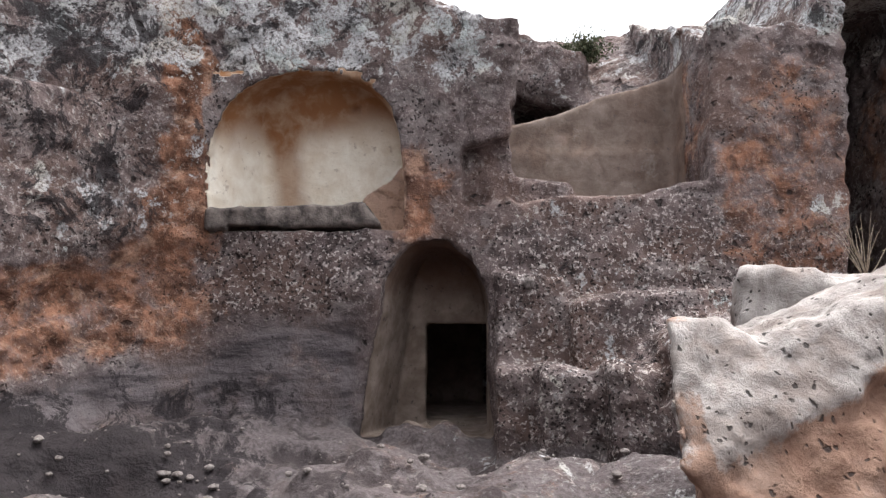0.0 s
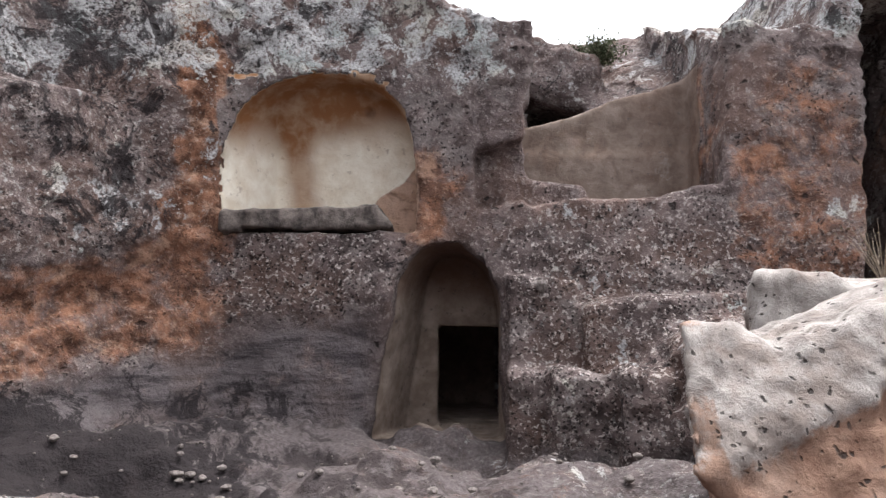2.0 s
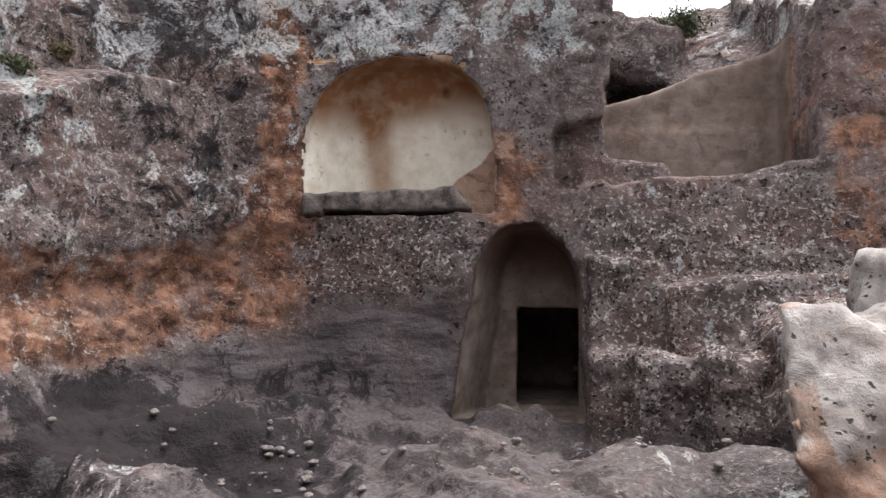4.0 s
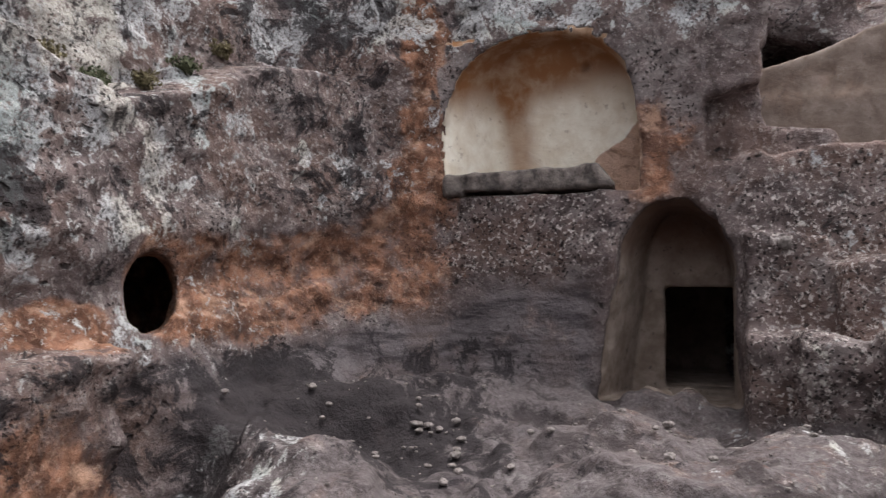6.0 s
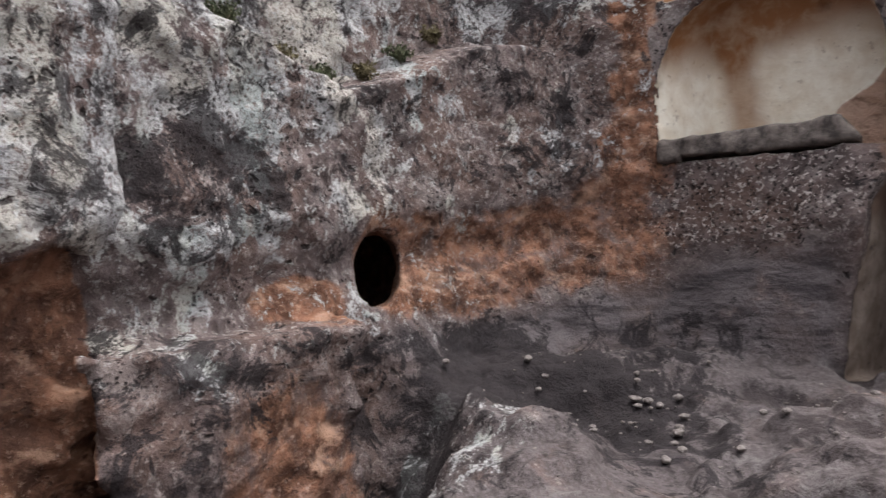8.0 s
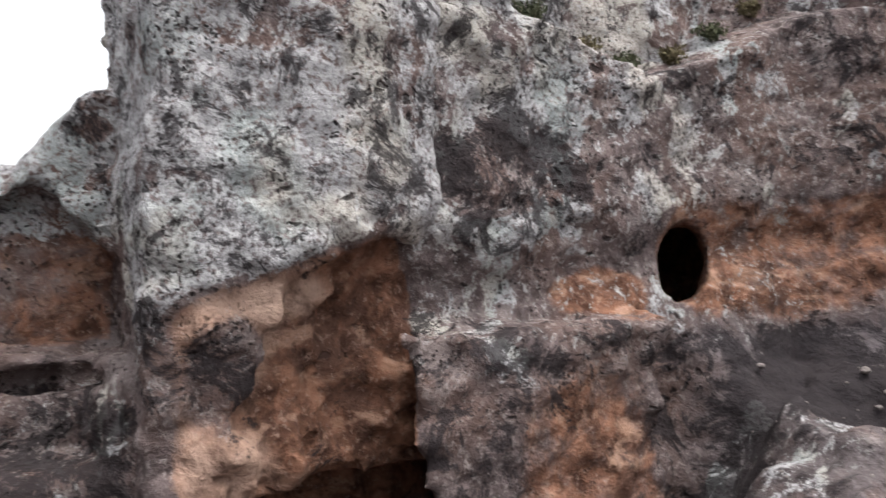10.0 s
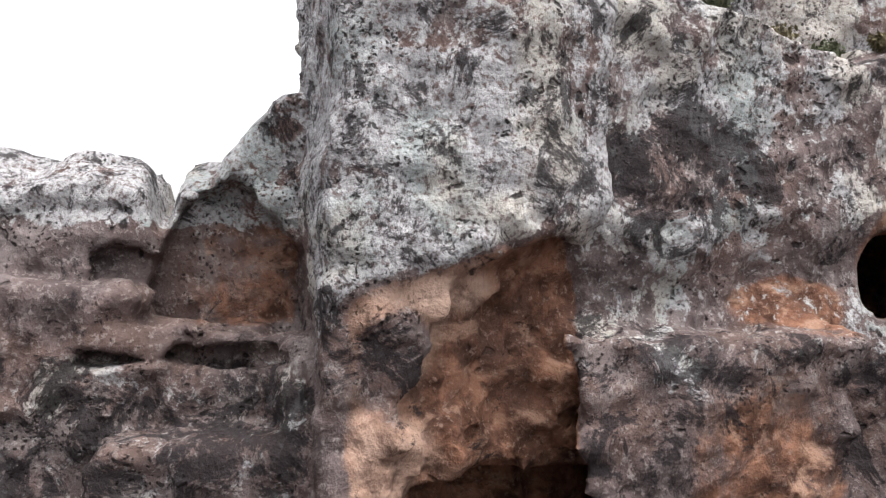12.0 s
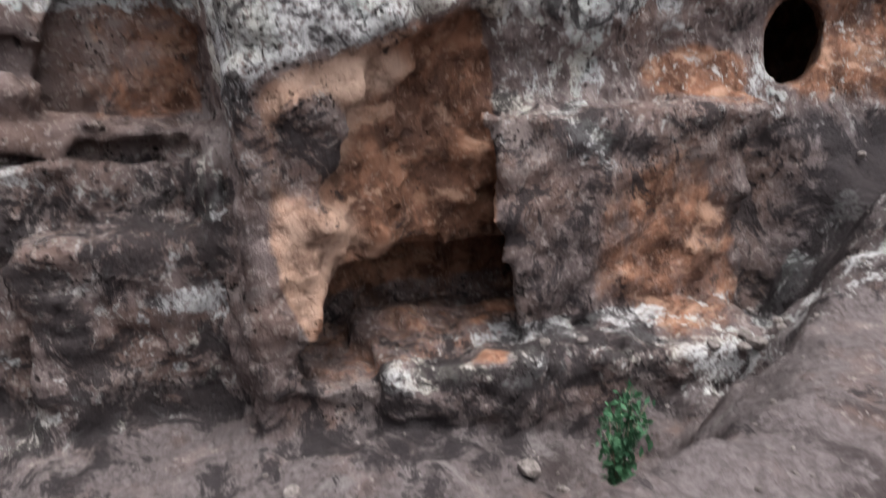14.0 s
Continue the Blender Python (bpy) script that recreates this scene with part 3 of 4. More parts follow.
def surface_marks(p):
    """Where the stone is stained, overgrown, plastered or dusty, and where light or shade is painted in."""
    x, y, z = p[:, 0], p[:, 1], p[:, 2]
    line = lichen_line(x, y)
    north, west = sstep(6.6, 7.4, y), sstep(7.4, 6.6, y) * sstep(-3.2, -4.0, x)
    left = sstep(-2.7, -3.2, x)
    above = sstep(-0.12, 0.12, z - line)
    niche = (x > -2.97) & (x < -0.46) & (y > 8.52) & (z > 2.66) & (z < 4.75)
    tomb = (x > -1.15) & (x < 0.66) & (y > 8.55) & (z < 2.56)
    lichen = np.maximum(above * left * (0.34 + 0.66 * sstep(7.2, 5.0, y)), 0.75 * north * sstep(4.1, 4.9, z) * sstep(0.95, 0.6, x))
    lichen = np.maximum(lichen, 0.35 * sstep(9.6, 10.2, y)) + 0.40 * west * sstep(-5.3, -5.0, x) * sstep(0.3, 0.9, z) * (1 - above)
    lichen = np.maximum(lichen, 0.8 * sstep(-5.2, -5.8, x) * sstep(1.7, 2.0, z))
    warp = 0.25 * fbm(x, y, z, 1.1, 3, 0.6, 41.0)
    xw, yw, zw = x + warp, y - warp, z + 0.6 * warp
    low_edge = 1.5 + 0.32 * (x + 2.6)
    band = sstep(-2.0, -3.0, xw) * (1 - above) * sstep(low_edge - 0.15, low_edge + 0.25, zw)
    rust = 0.68 * band * sstep(5.3, 6.0, y) * sstep(-2.1, -2.6, x)
    rust = np.maximum(rust, 0.85 * oval(xw, z, -3.22, 4.2, 0.30, 2.8) * north)
    rust = np.maximum(rust, 0.72 * oval(xw, zw, -0.45, 3.1, 0.5, 0.65) * north)
    rust = np.maximum(rust, west * (0.9 * oval(yw, z, 4.5, 1.2, 0.6, 0.22) + 0.7 * oval(yw, zw, 5.6, 1.5, 0.5, 0.6)))
    rust = np.maximum(rust, west * 0.75 * oval(yw, zw, 3.85, -0.15, 0.62, 0.80))
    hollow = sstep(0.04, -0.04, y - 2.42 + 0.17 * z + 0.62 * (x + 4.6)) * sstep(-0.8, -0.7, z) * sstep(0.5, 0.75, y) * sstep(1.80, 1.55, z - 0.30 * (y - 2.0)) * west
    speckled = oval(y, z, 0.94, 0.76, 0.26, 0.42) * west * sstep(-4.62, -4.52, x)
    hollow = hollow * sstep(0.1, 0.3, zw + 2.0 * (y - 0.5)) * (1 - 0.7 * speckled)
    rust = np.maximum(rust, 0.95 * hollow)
    inside = sstep(-0.02, 0.10, y - hollow_lip(z)) * hollow
    # Lip and front of the hollow painted paler, as the lit side of the rock.
    lit_pink = np.maximum(0.95 * oval(yw, zw, 1.15, 1.27, 0.50, 0.17), 0.75 * sstep(0.75, 0.6, y)) * hollow
    lit_pink = np.maximum(lit_pink, 0.55 * hollow * (1 - inside)) * sstep(-4.75, -4.6, x)
    rust = np.maximum(rust, 0.66 * sstep(-5.9, -6.1, x) * sstep(2.0, 1.8, zw) * sstep(0.78, 0.86, z) * sstep(-0.75, 0.15, yw) * sstep(0.45, 0.40, y))
    rust = np.maximum(rust, 0.55 * oval(xw, zw, 4.3, 3.0, 1.1, 2.0) * north)
    rust = np.maximum(rust, 0.5 * oval(xw, zw, 1.6, 4.1, 0.7, 0.35) * sstep(9.5, 9.8, y))
    rust = np.maximum(rust, 0.5 * oval(y, z, 9.3, 4.3, 0.6, 0.9) * sstep(3.0, 3.2, x))
    plaster = np.where(niche, 1.0, 0.0) * sstep(0.14, -0.14, x + 0.60 + 0.65 * sstep(3.8, 2.95, z) + 0.9 * warp)
    rust = np.where(niche, np.maximum(rust, 0.85 * sstep(4.0, 3.6, z)), rust)
    # the bare corner of the niche gets the same painted brightness
    lit_pink = np.where(niche, 0.8, lit_pink)
    cut = np.where(tomb & (z > 0.1), 1.0, 0.0)
    terrace = (x > 0.9) & (x < 3.35) & (y > 9.4) & (y < 10.1) & (z < 5.2)
    cut = np.where(terrace, 0.8, cut)
    # Brown stain in the niche; shade under the doorway arch put into the colour.
    stain = np.where(niche, sstep(3.72, 4.38, zw - 0.10 * (x + 1.8)), 0.0) + np.where(tomb, 0.9 * sstep(1.6, 2.3, z), 0.0)
    # stain down the niche corner; the terrace panel is coloured darker to the right
    stain = stain + np.where(niche, 0.8 * sstep(0.36, 0.02, np.abs(x + 0.5 * warp + 2.22)), 0.0) + np.where(terrace, 0.12 + 0.9 * warp + 0.35 * sstep(2.3, 2.9, x), 0.0)
    g = ground_height(x, y)
    dust = sstep(0.22, 0.02, z - g) * 0.9
    ledge = (x > -4.7) & (x < -3.0) & (y > 1.2) & (y < 4.6) & (z < -0.62) & (z > -0.92)
    cave = (x < -4.45) & (y > 0.9) & (y < 3.3) & (z < 0.2)
    lichen = np.where(ledge, 0.70, np.where(cave, 0.0, lichen))
    rust = np.where(cave, np.maximum(rust, 0.45), rust)
    dust = np.where(ledge, 0.25, np.where(cave, 0.0, dust))
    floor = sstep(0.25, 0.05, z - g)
    # Floor before the door: its brighter light is put in as pale blotches.
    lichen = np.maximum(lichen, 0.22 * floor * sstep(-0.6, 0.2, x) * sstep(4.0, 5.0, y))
    lichen = np.maximum(lichen, 0.50 * floor * sstep(-2.4, -3.0, x) * sstep(3.0, 3.6, y) * sstep(6.4, 5.4, y))
    lichen = np.maximum(lichen, 0.30 * sstep(0.6, 0.9, x) * sstep(9.0, 8.6, y) * sstep(3.4, 2.8, z))
    lichen = np.maximum(lichen, 0.75 * sstep(3.1, 3.4, x) * sstep(5.0, 5.4, z))
    # Left floor and lower left wall terms paint shade; the rest is dark crust.
    crust_shade = 0.45 * left * above * sstep(6.4, 7.4, y) + 0.45 * west * sstep(1.1, 0.7, z) * sstep(0.6, 1.0, y) + 0.22 * floor * sstep(-0.8, -1.8, x) + 0.6 * sstep(-1.3, -2.6, x) * sstep(1.3, 0.8, z) * sstep(5.8, 6.8, y) + 0.6 * lichen + 0.3 * sstep(1.4, 0.6, z) * west
    dark = oval(yw, zw, 3.25, 2.32, 0.80, 0.46) * west * sstep(-5.5, -5.2, x)
    lichen = lichen * (1 - 0.6 * dark) * (1 - 0.95 * hollow)
    lichen = np.maximum(lichen, west * np.maximum(oval(yw, zw, 2.05, 2.45, 0.55, 0.65), oval(yw, zw, 2.7, 3.5, 1.3, 0.65)) * sstep(1.6, 1.8, z))
    lichen = np.maximum(lichen, 0.35 * speckled) * (1 - 0.35 * west * oval(yw, zw, 5.3, 2.4, 1.2, 0.9))
    rust = np.maximum(rust, 0.30 * oval(x, y, 0.5, 5.5, 0.6, 0.5) * floor)
    # Shade of the floor hollow put into the colour, along with dark earth.
    crust_shade = crust_shade + 1.0 * oval(x, y, -3.3, 6.3, 1.5, 0.9) * sstep(0.8, 0.3, z - g) + 0.45 * oval(x, y, -1.6, 5.4, 1.2, 0.8) * floor
    foot = sstep(-4.8, -5.0, x) * sstep(0.6, 0.3, y) * sstep(0.75, 0.5, z)
    lichen = np.maximum(lichen, 0.38 * foot)
    crust_shade = crust_shade + 0.55 * foot
    crust_shade = crust_shade + 0.55 * dark + 0.5 * speckled
    crust_shade = crust_shade * (1 - 0.9 * np.clip(rust, 0, 1))
    calm = calm_zone(x, y, zw)
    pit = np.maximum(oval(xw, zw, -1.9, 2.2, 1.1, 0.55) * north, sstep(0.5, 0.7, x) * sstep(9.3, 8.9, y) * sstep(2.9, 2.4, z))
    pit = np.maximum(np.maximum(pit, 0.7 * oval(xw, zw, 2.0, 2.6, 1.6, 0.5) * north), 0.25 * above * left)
    return {"rust": np.clip(rust, 0, 1), "lichen": np.clip(lichen, 0, 1), "plaster": plaster, "dust": dust,
            "crust_shade": crust_shade, "cut": cut, "stain": np.clip(stain, 0, 1), "pit": pit, "calm": calm, "lit_pink": np.clip(lit_pink, 0, 1)}


PTS, QUADS = mesh_field(field, (-8.4, -2.6, -2.2), (6.6, 12.9, 6.9), 0.045)
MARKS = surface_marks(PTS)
mid_p = PTS[QUADS].mean(axis=1)
mx, my, mz = mid_p[:, 0], mid_p[:, 1], mid_p[:, 2]


def point_normals(pts, quads):
    """Smooth normals of the whole rock, so that its pieces join without a seam."""
    n = np.cross(pts[quads[:, 2]] - pts[quads[:, 0]], pts[quads[:, 3]] - pts[quads[:, 1]])
    out = np.stack([sum(np.bincount(quads[:, k], n[:, c], len(pts)) for k in range(4)) for c in range(3)], 1)
    return out / np.maximum(np.linalg.norm(out, axis=1, keepdims=True), 1e-9)


NORMALS = point_normals(PTS, QUADS)
low = mz < ground_height(mx, my) + 0.05
north_side = (my > 6.8) | (mx > -3.0)
PIECES = (
    ("ground", low, "dusty grey rock floor with scree and low mounds", "ground", ""),
    ("wall_north", north_side, "brown-grey rock-cut face with arched tomb doorway and burial niche", "rock wall", ""),
    ("wall_east", mx > 3.3, "tall rust-stained rock pillar beside a dark cleft", "rock wall", ""),
    ("backdrop_hillside", (my > 10.15) & (mx > 0.9) & (mz > 3.9), "scrubby grey limestone hillside above the rock-cut terrace", "hillside", ""),
    ("wall_west", ~north_side & (my > 2.3), "lichen-spotted rock wall with a round dark opening", "rock wall", ""),
    ("buttress", ~north_side & (my <= 2.3), "overhanging grey buttress over a rust-orange hollow", "rock buttress", ""),
    ("wall_far", ~north_side & (my <= 0.43), "broken low rock face with an arched niche and bench", "rock wall", ""),
    ("burial_niche", (mx > -2.98) & (mx < -0.44) & (my > 8.55) & (mz > 2.62) & (mz < 4.8), "cream plastered arched niche with brown stains", "", "wall_north"),
    ("doorway_recess", (mx > -1.2) & (mx < 0.68) & (my > 8.6) & (my < 9.75) & (mz < 2.6) & ~low, "tan smooth-cut arched recess", "", "wall_north"),
    ("tomb_chamber", (mx > -1.5) & (mx < 1.9) & (my >= 9.75) & (mz < 2.4), "dark rock-cut chamber behind the door", "", "wall_north"),
    ("rock_bench", (mx > 0.66) & (mx < 3.3) & (my < 8.3) & (mz < 2.3) & ~low, "pitted stepped rock bench", "", "wall_north"),
    ("terrace", (mx > 0.2) & (mx < 3.3) & (my > 8.75) & (my < 10.15) & (mz > 2.7) & (mz < 5.4), "smooth-cut brown panel above the terrace", "", "wall_north"),
    ("round_opening", ~north_side & (mx < -4.85) & (my > 4.2) & (mz < 2.25) & (mz > 0.6), "round dark hole into a chamber", "", "wall_west"),
    ("lower_block", ~north_side & (mx > -4.62) & (my > 2.2) & (my < 4.75) & (mz < 1.05) & ~low, "orange-patched block proud of the wall", "", "wall_west"),
    ("hollow", ~north_side & (my > 0.55) & (my < 3.0) & (mx < -4.5) & (mx > -6.6) & (mz < 1.66 + 0.33 * (my - 2.1)) & (mz > -0.9), "rust-orange hollow with a low cave", "", "buttress"),
    ("arched_niche", (my < 0.43) & (mx < -6.0) & (mz < 2.0) & (mz > 0.85), "shallow orange arched niche", "", "wall_far"))
kind_of = np.zeros(len(QUADS), np.int32)
for number, piece in enumerate(PIECES):
    kind_of[piece[1]] = number
kind_of[low & (kind_of < 7)] = 0
walls = {}
for number, (name, _, label, category, holder) in enumerate(PIECES):
    q = QUADS[kind_of == number]
    used, inverse = np.unique(q, return_inverse=True)
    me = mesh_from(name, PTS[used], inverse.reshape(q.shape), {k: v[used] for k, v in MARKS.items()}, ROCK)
    me.normals_split_custom_set_from_vertices(NORMALS[used].astype(np.float32))
    walls[name] = new(name, me)
    if holder:
        walls[name].parent = walls[holder]
        tagged(walls[name], label)
    else:
        tagged(walls[name], label, category, kind="structure")


def land_height(x, y):
    """Country round the court: plateau behind the cliffs, added unseen rises to the south and east."""
    inside = sstep(-8.3, -7.6, x) * sstep(6.6, 6.0, x) * sstep(-2.5, -1.8, y) * sstep(13.1, 12.4, y)
    far = np.sqrt(x * x + y * y)
    plateau = 6.2 * sstep(0.4, 2.5, y) * sstep(7.5, 3.0, x) + 1.0 * sstep(-6.5, -9.0, x) * sstep(0.4, -0.5, y)
    plateau = np.maximum(plateau, 5.2 * sstep(11.0, 13.5, y))
    # Unseen rises, tall in the south and low in the east, added to block skylight.
    plateau = np.maximum(plateau, np.maximum(5.6 * sstep(-3.6, -5.2, y) * sstep(-8.5, -6.5, x), 2.4 * sstep(7.0, 8.6, x)))
    h = plateau * sstep(260, 20, far) - 0.1 + 0.5 * fbm(x, y, 0 * x, 0.05, 4, 0.5, 70.0) * sstep(12, 40, far)
    return np.where(inside > 0, np.minimum(h, -0.1) - 2.9 * inside, h)


ticks = np.concatenate([-np.geomspace(1500, 14, 26), np.arange(-13.5, 14.6, 0.3), np.geomspace(15, 1500, 26)])
GX, GY = np.meshgrid(ticks, ticks, indexing="ij")
GZ = land_height(GX, GY)
m = len(ticks)
I, J = np.meshgrid(np.arange(m - 1), np.arange(m - 1), indexing="ij")
land_quads = np.stack([I * m + J, (I + 1) * m + J, (I + 1) * m + J + 1, I * m + J + 1], -1).reshape(-1, 4)
land_pts = np.stack([GX, GY, GZ], -1).reshape(-1, 3)
zero = np.zeros(len(land_pts))
land = new("land", mesh_from("land", land_pts, land_quads, {"dust": zero + 0.8, "rust": zero, "lichen": zero + 0.2, "plaster": zero, "crust_shade": zero, "cut": zero, "stain": zero, "pit": zero, "calm": zero, "lit_pink": zero}, ROCK))
tagged(land, "bare stony ground reaching to the horizon round the court", "ground", kind="structure")

# ---- loose stone ----
def stone_thing(name, func, lo, hi, step, mat, label, category, group="", marks=None, shift=0.0):
    pts, quads = mesh_field(func, lo, hi, step)
    attrs = {"rust": marks(pts) if marks else np.zeros(len(pts))}
    pts[:, 0] += shift
    c = np.array([(lo[0] + hi[0]) / 2, (lo[1] + hi[1]) / 2, pts[:, 2].min()], np.float32)
    ob = new(name, mesh_from(name, pts - c, quads, attrs, mat))
    ob.location = [float(v) for v in c]
    return tagged(ob, label, category, group)


def boulder_front(x, y, z, fine=True):
    """Split block with a pale sloping top and a broken rusty front."""
    d = box(x, y, z, (0.8, 2.4, -0.4), (3.9, 4.0, 2.4), 0.06)
    ridge = np.where(x > 1.5, 1.47 + 0.42 * (x - 1.5), np.minimum(1.47 + 0.75 * (1.5 - x), 1.61 - 0.25 * np.abs(x - 1.28)))
    d = smax(d, (z - ridge) * 0.85, 0.04)
    d = smax(d, (3.32 - 0.45 * (1.55 - z) - y) * 0.9, 0.05)
    d = smax(d, (0.30 * y + 0.075 + 0.05 * (1.5 - z) - x) * 0.95, 0.03)
    rough = sstep(0.10, -0.10, z - 0.93 - 0.46 * (x - 1.25))
    d = d + rough * (0.05 + 0.07 * np.abs(fbm(x, y, z * 1.6, 2.6, 2, 0.5, 66.0)))
    if fine:
        d = d + 0.040 * np.abs(fbm(x, y, z, 2.4, 2, 0.5, 2.0)) + 0.026 * fbm(x, y, z, 8.0, 3, 0.65, 4.0)
    return d


def boulder_back(x, y, z, fine=True):
    d = smax(box(x, y, z - 0.03 * x, (1.70, 4.4, -0.2), (4.4, 5.5, 1.84), 0.14), 0.41 * y + 0.06 - x, 0.12)
    d = smax(d, -ball(x, y, z, (2.75, 4.3, 1.95), (0.35, 0.5, 0.16)), 0.08)
    if fine:
        d = d + 0.06 * fbm(x, y, z, 1.6, 2, 0.5, 6.0) + 0.02 * fbm(x, y, z, 7.0, 3, 0.6, 8.0)
    return d


def front_rust(p):
    x, y, z = p[:, 0], p[:, 1], p[:, 2]
    return np.clip(0.95 * sstep(0.22, -0.16, z - 0.93 - 0.46 * (x - 1.25)) + 0.5 * sstep(1.20, 1.14, x), 0, 1)


stone_thing("boulder", boulder_front, (0.9, 2.4, -0.3), (3.7, 4.5, 2.2), 0.03, BOULDER,
            "large split limestone boulder, pale pitted top and rusty broken front", "boulder", "boulders", front_rust, shift=0.09)
stone_thing("boulder", boulder_back, (1.6, 4.1, -0.1), (4.6, 5.9, 2.3), 0.04, BOULDER,
            "rounded grey limestone boulder resting behind the split one", "boulder", "boulders", shift=0.065)


def lid(x, y, z, fine=True):
    zz = z - 0.025 * (x + 1.9)
    d = box(x, y, zz, (-2.93, 8.40, 2.70), (-0.78, 8.92, 2.99), 0.05)
    d = smax(d, (x + 0.78) * 0.86 + (zz - 2.72) * 0.62, 0.03)
    d = smax(d, -box(x, y, z, (-2.66, 8.2, 2.5), (-2.0, 8.7, 2.735), 0.02), 0.02)
    if fine:
        d = d + 0.022 * fbm(x, y, z, 2.2, 2, 0.5, 12.0) + 0.012 * fbm(x, y, z, 8.0, 3, 0.6, 14.0)
    return d


LID = make_plain("dark_slab_stone", (0.038, 0.032, 0.031), (0.185, 0.155, 0.142), 7.0, 0.92, 0.04)
stone_thing("stone_slab", lid, (-3.1, 8.2, 2.5), (-0.6, 9.1, 3.2), 0.025, LID,
            "thick grey-brown stone slab lying in the burial niche", "stone slab")


def top_at(x, y, lo=-9.0, hi=9.0, r=0.07):
    """Height of the uppermost rock surface under a place in plan."""
    m = (np.abs(PTS[:, 0] - x) < r) & (np.abs(PTS[:, 1] - y) < r) & (PTS[:, 2] > lo) & (PTS[:, 2] < hi)
    return float(PTS[m, 2].max()) if m.any() else float(ground_height(np.array([x]), np.array([y]))[0])


def pebble_shape(rng, size):
    """Twenty-faced stone knocked out of shape."""
    bm = bmesh.new()
    bmesh.ops.create_icosphere(bm, subdivisions=2, radius=size)
    sx, sy, sz = rng.uniform(0.8, 1.3), rng.uniform(0.7, 1.1), rng.uniform(0.45, 0.8)
    off = Vector((rng.uniform(0, 50), rng.uniform(0, 50), rng.uniform(0, 50)))
    for v in bm.verts:
        k = 1 + 0.35 * noise.noise(v.co / size * 1.1 + off)
        v.co = Vector((v.co.x * sx * k, v.co.y * sy * k, v.co.z * sz * k))
    return bm


rng = random.Random(4)
STONES = []
for _ in range(5):
    bm = pebble_shape(rng, 1.0)
    me = bpy.data.meshes.new("loose_stone")
    bm.to_mesh(me)
    bm.free()
    me.materials.append(PEBBLE)
    STONES.append(me)


def scatter_stone(x, y, size, label, lo=-9.0, hi=1.5, group="loose stones"):
    ob = new("loose_stone", STONES[rng.randrange(5)])
    ob.matrix_world = pose(x, y, top_at(x, y, lo, hi) + size * 0.25, 0, 0, rng.uniform(0, 360)) @ Matrix.Scale(size, 4)
    return tagged(ob, label, "stone", group)


for i in range(20):
    a, r = radians(rng.uniform(2, 38)), rng.uniform(5.6, 7.9)
    scatter_stone(-r * math.sin(a), r * math.cos(a), rng.uniform(0.02, 0.05), "pale loose stone lying on the dusty court floor")
for i in range(9):
    scatter_stone(rng.uniform(-0.3, 1.6), rng.uniform(5.4, 7.0), rng.uniform(0.02, 0.05), "small grey stone on the path before the tomb")
scatter_stone(0.42, 6.75, 0.11, "flat whitish stone in the channel before the tomb doorway")
for i in range(14):
    scatter_stone(rng.uniform(-4.1, -3.2), rng.uniform(0.2, 4.4), rng.uniform(0.03, 0.09), "grey stone on the rock ledge below the west wall", hi=0.3)

for i in range(26):
    a, r = radians(rng.uniform(17, 30)), rng.uniform(6.6, 7.6)
    scatter_stone(-r * math.sin(a), r * math.cos(a), rng.uniform(0.018, 0.06), "grey scree stone at the foot of the cliff")

white = new("loose_stone", STONES[1])
white.matrix_world = pose(1.0, 8.04, 2.00, 20, 0, 30) @ Matrix.Diagonal((0.055, 0.06, 0.11, 1))
tagged(white, "small white stone wedged in the rock bench", "stone")

grain = bmesh.new()
bmesh.ops.create_icosphere(grain, subdivisions=1, radius=1.0)
grain_pts = np.array([v.co[:] for v in grain.verts])
grain_tris = np.array([[v.index for v in f.verts] for f in grain.faces])
grain.free()
all_pts, all_tris = [], []
for i in range(900):
    if i % 3:
        x, y = rng.uniform(-4.3, 2.0), rng.uniform(4.2, 8.0)
    else:
        x, y = rng.uniform(-4.2, -1.5), rng.uniform(-1.5, 4.5)
    z = float(ground_table(np.array([x]), np.array([y]))[0])
    turn = np.array(Euler((rng.uniform(0, 3), 0, rng.uniform(0, 6))).to_matrix())
    all_tris.append(grain_tris + len(grain_pts) * i)
    all_pts.append((grain_pts * (1.2, 0.9, 0.6)) @ turn.T * rng.uniform(0.006, 0.02) + (x, y, z))
me = bpy.data.meshes.new("gravel")
me.from_pydata(np.concatenate(all_pts).tolist(), [], np.concatenate(all_tris).tolist())
me.materials.append(PEBBLE)
tagged(new("gravel", me), "scattered grey gravel over the court floor", "gravel", kind="stuff")


# ---- plants ----
def part(name, bm, material, parent, label=""):
    me = bpy.data.meshes.new(name)
    bm.to_mesh(me)
    bm.free()
    me.materials.append(material)
    ob = new(name, me)
    ob.parent = parent
    return tagged(ob, label)


def tube(bm, pts, r0, r1, sides=5):
    rings = []
    for i, p in enumerate(pts):
        d = (pts[min(i + 1, len(pts) - 1)] - pts[max(i - 1, 0)]).normalized()
        m = d.to_track_quat("Z", "Y").to_matrix()
        r = r0 + (r1 - r0) * i / (len(pts) - 1)
        rings.append([bm.verts.new(p + m @ Vector((r * math.cos(k * math.tau / sides), r * math.sin(k * math.tau / sides), 0))) for k in range(sides)])
    for a, b in zip(rings, rings[1:]):
        for k in range(sides):
            bm.faces.new((a[k], a[(k + 1) % sides], b[(k + 1) % sides], b[k]))


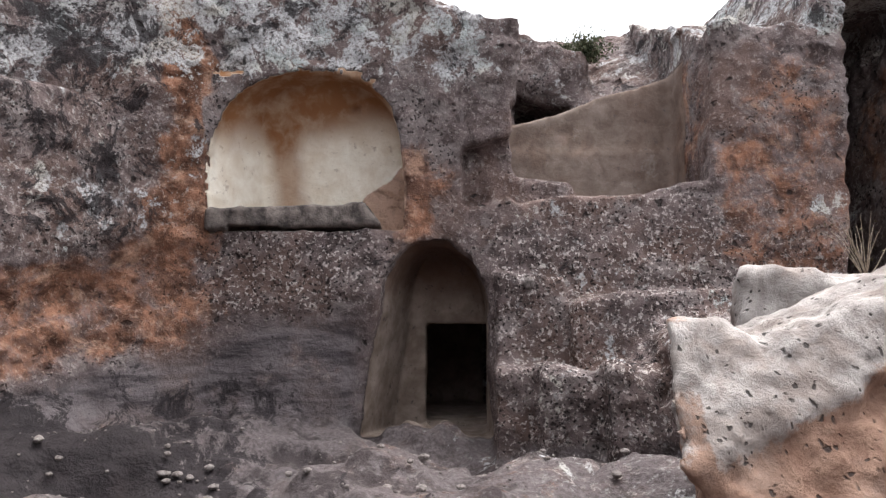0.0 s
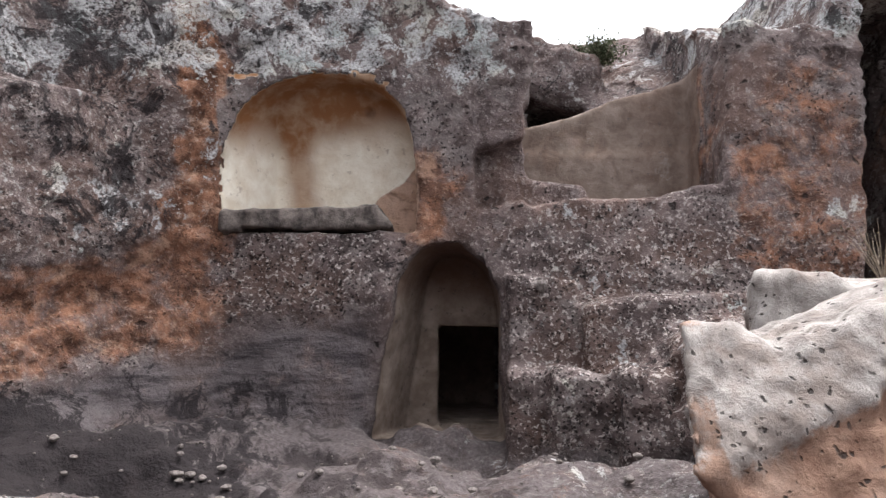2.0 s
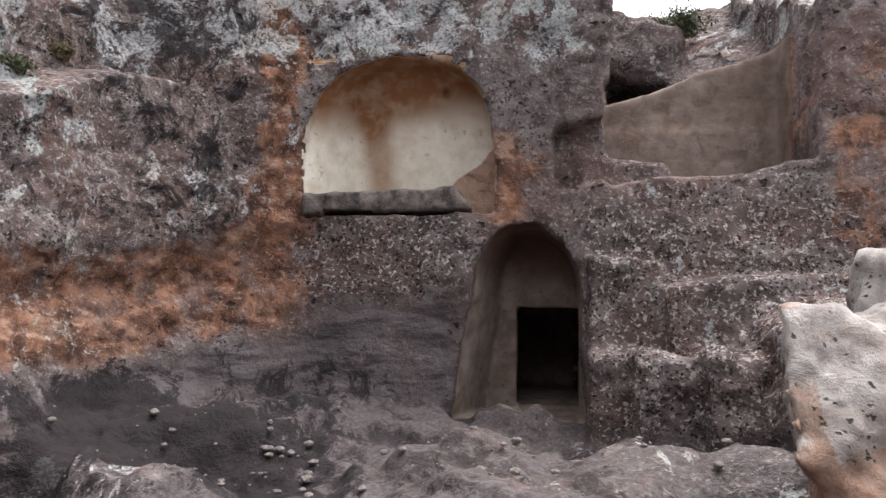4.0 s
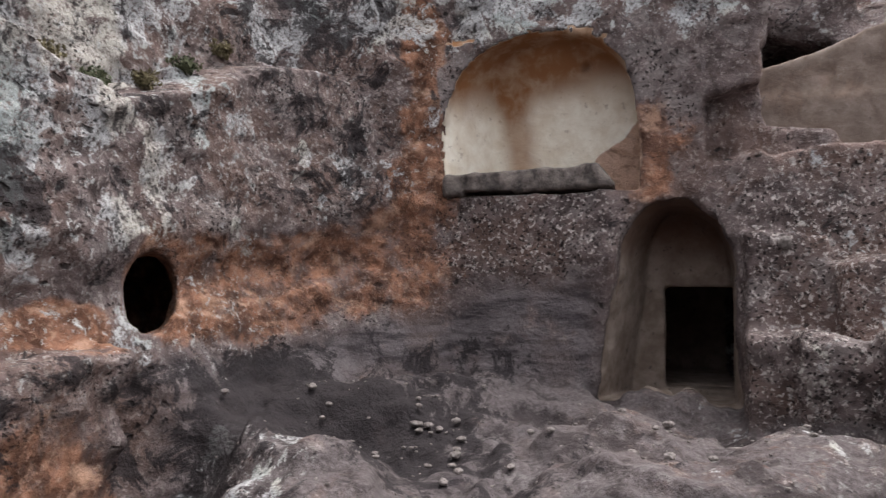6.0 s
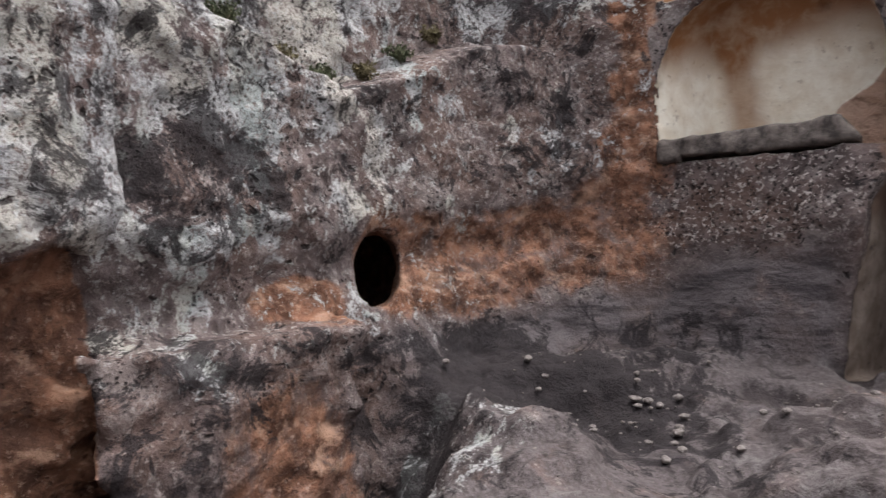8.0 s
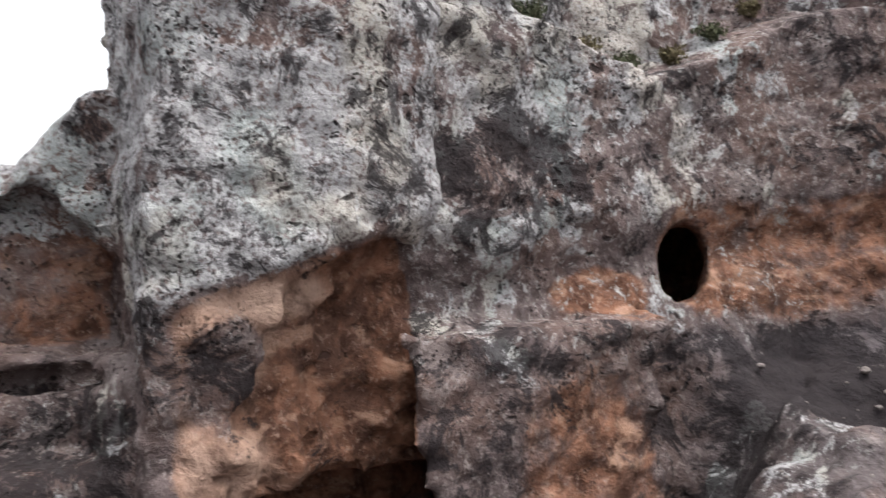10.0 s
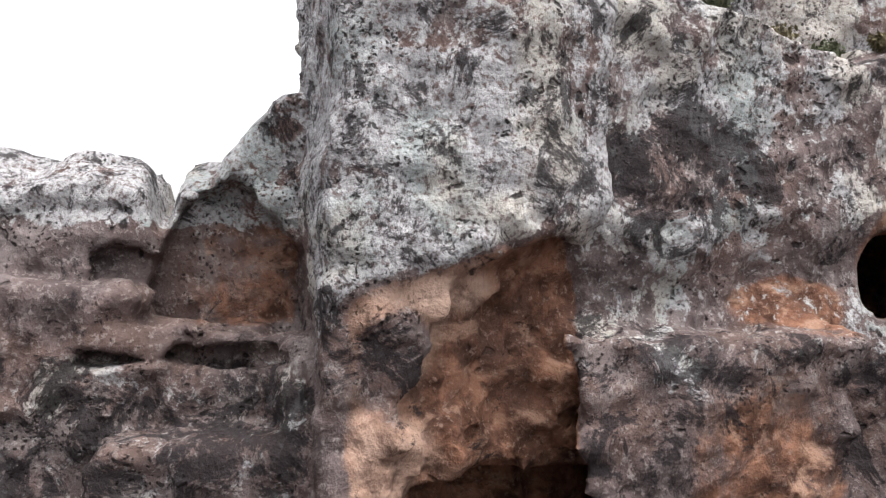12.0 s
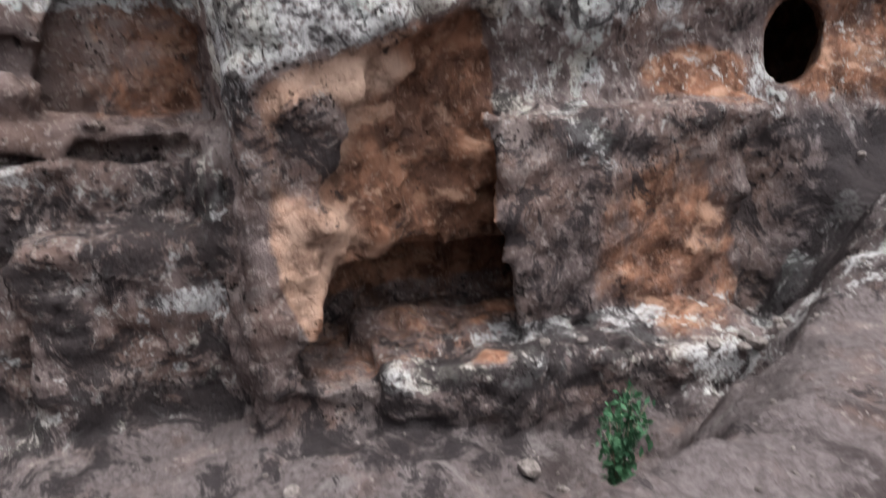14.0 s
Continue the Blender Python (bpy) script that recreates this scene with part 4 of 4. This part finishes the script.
def plant(name, at, height, spread, leaves, leaf, leaf_mat, label, category, seed, stems=9):
    rg = random.Random(seed)
    root = new(name)
    root.location = at
    wood, green = bmesh.new(), bmesh.new()
    for _ in range(stems):
        a, lean = rg.uniform(0, math.tau), rg.uniform(0.2, 1.0) * spread
        pts = [Vector((math.cos(a) * lean * t ** 1.4 + rg.uniform(-0.02, 0.02), math.sin(a) * lean * t ** 1.4 + rg.uniform(-0.02, 0.02), height * t * rg.uniform(0.75, 1.0))) for t in (0, 0.35, 0.7, 1.0)]
        tube(wood, pts, 0.006, 0.002)
        for _ in range(leaves):
            t = rg.uniform(0.25, 1.0)
            k = min(int(t * 3), 2)
            c = pts[k].lerp(pts[k + 1], t * 3 - k) + Vector([rg.gauss(0, spread * 0.16) for _ in range(3)])
            m = Euler([rg.uniform(0, math.tau) for _ in range(3)]).to_matrix()
            s = leaf * rg.uniform(0.6, 1.3)
            green.faces.new([green.verts.new(c + m @ Vector(q)) for q in ((-s, 0, 0), (0, -s * 0.45, s * 0.1), (s, 0, 0), (0, s * 0.45, s * 0.1))])
    part("stem", wood, TWIG, root)
    part("foliage", green, leaf_mat, root)
    return tagged(root, label, category)


def on_rock(x, y, lo=-9.0, hi=9.0):
    return (x, y, top_at(x, y, lo, hi) - 0.02)


plant("green_weed", on_rock(-2.8, 2.28, -9, 0.0), 0.80, 0.20, 75, 0.032, LEAF, "leafy green weed growing below the rock ledge", "weed", 3)
plant("shrub", on_rock(2.35, 10.95), 0.42, 0.40, 130, 0.03, SCRUB, "grey-green scrub bush on the hillside", "shrub", 5, 14)
plant("shrub", on_rock(2.0, 11.5), 0.30, 0.30, 110, 0.028, SCRUB, "low scrub bush near the hillside crest", "shrub", 6, 12)
plant("dry_grass_tuft", on_rock(1.55, 11.9), 0.22, 0.22, 60, 0.03, TUFT, "dry grass tuft on the skyline", "grass", 8, 12)
for i in range(6):
    yy = 3.8 + 0.6 * i
    plant("dry_grass_tuft", on_rock(-5.15, yy, 3.0, 4.6), rng.uniform(0.14, 0.26), 0.18, 50, 0.03, (SCRUB, TUFT)[i % 2],
          "green-brown grass tuft on the high rock shelf", "grass", 20 + i, 10)
plant("dry_twigs", on_rock(4.6, 7.6), 0.75, 0.50, 2, 0.02, TUFT, "bare dry twigs beside the rock pillar", "twigs", 31, 16)
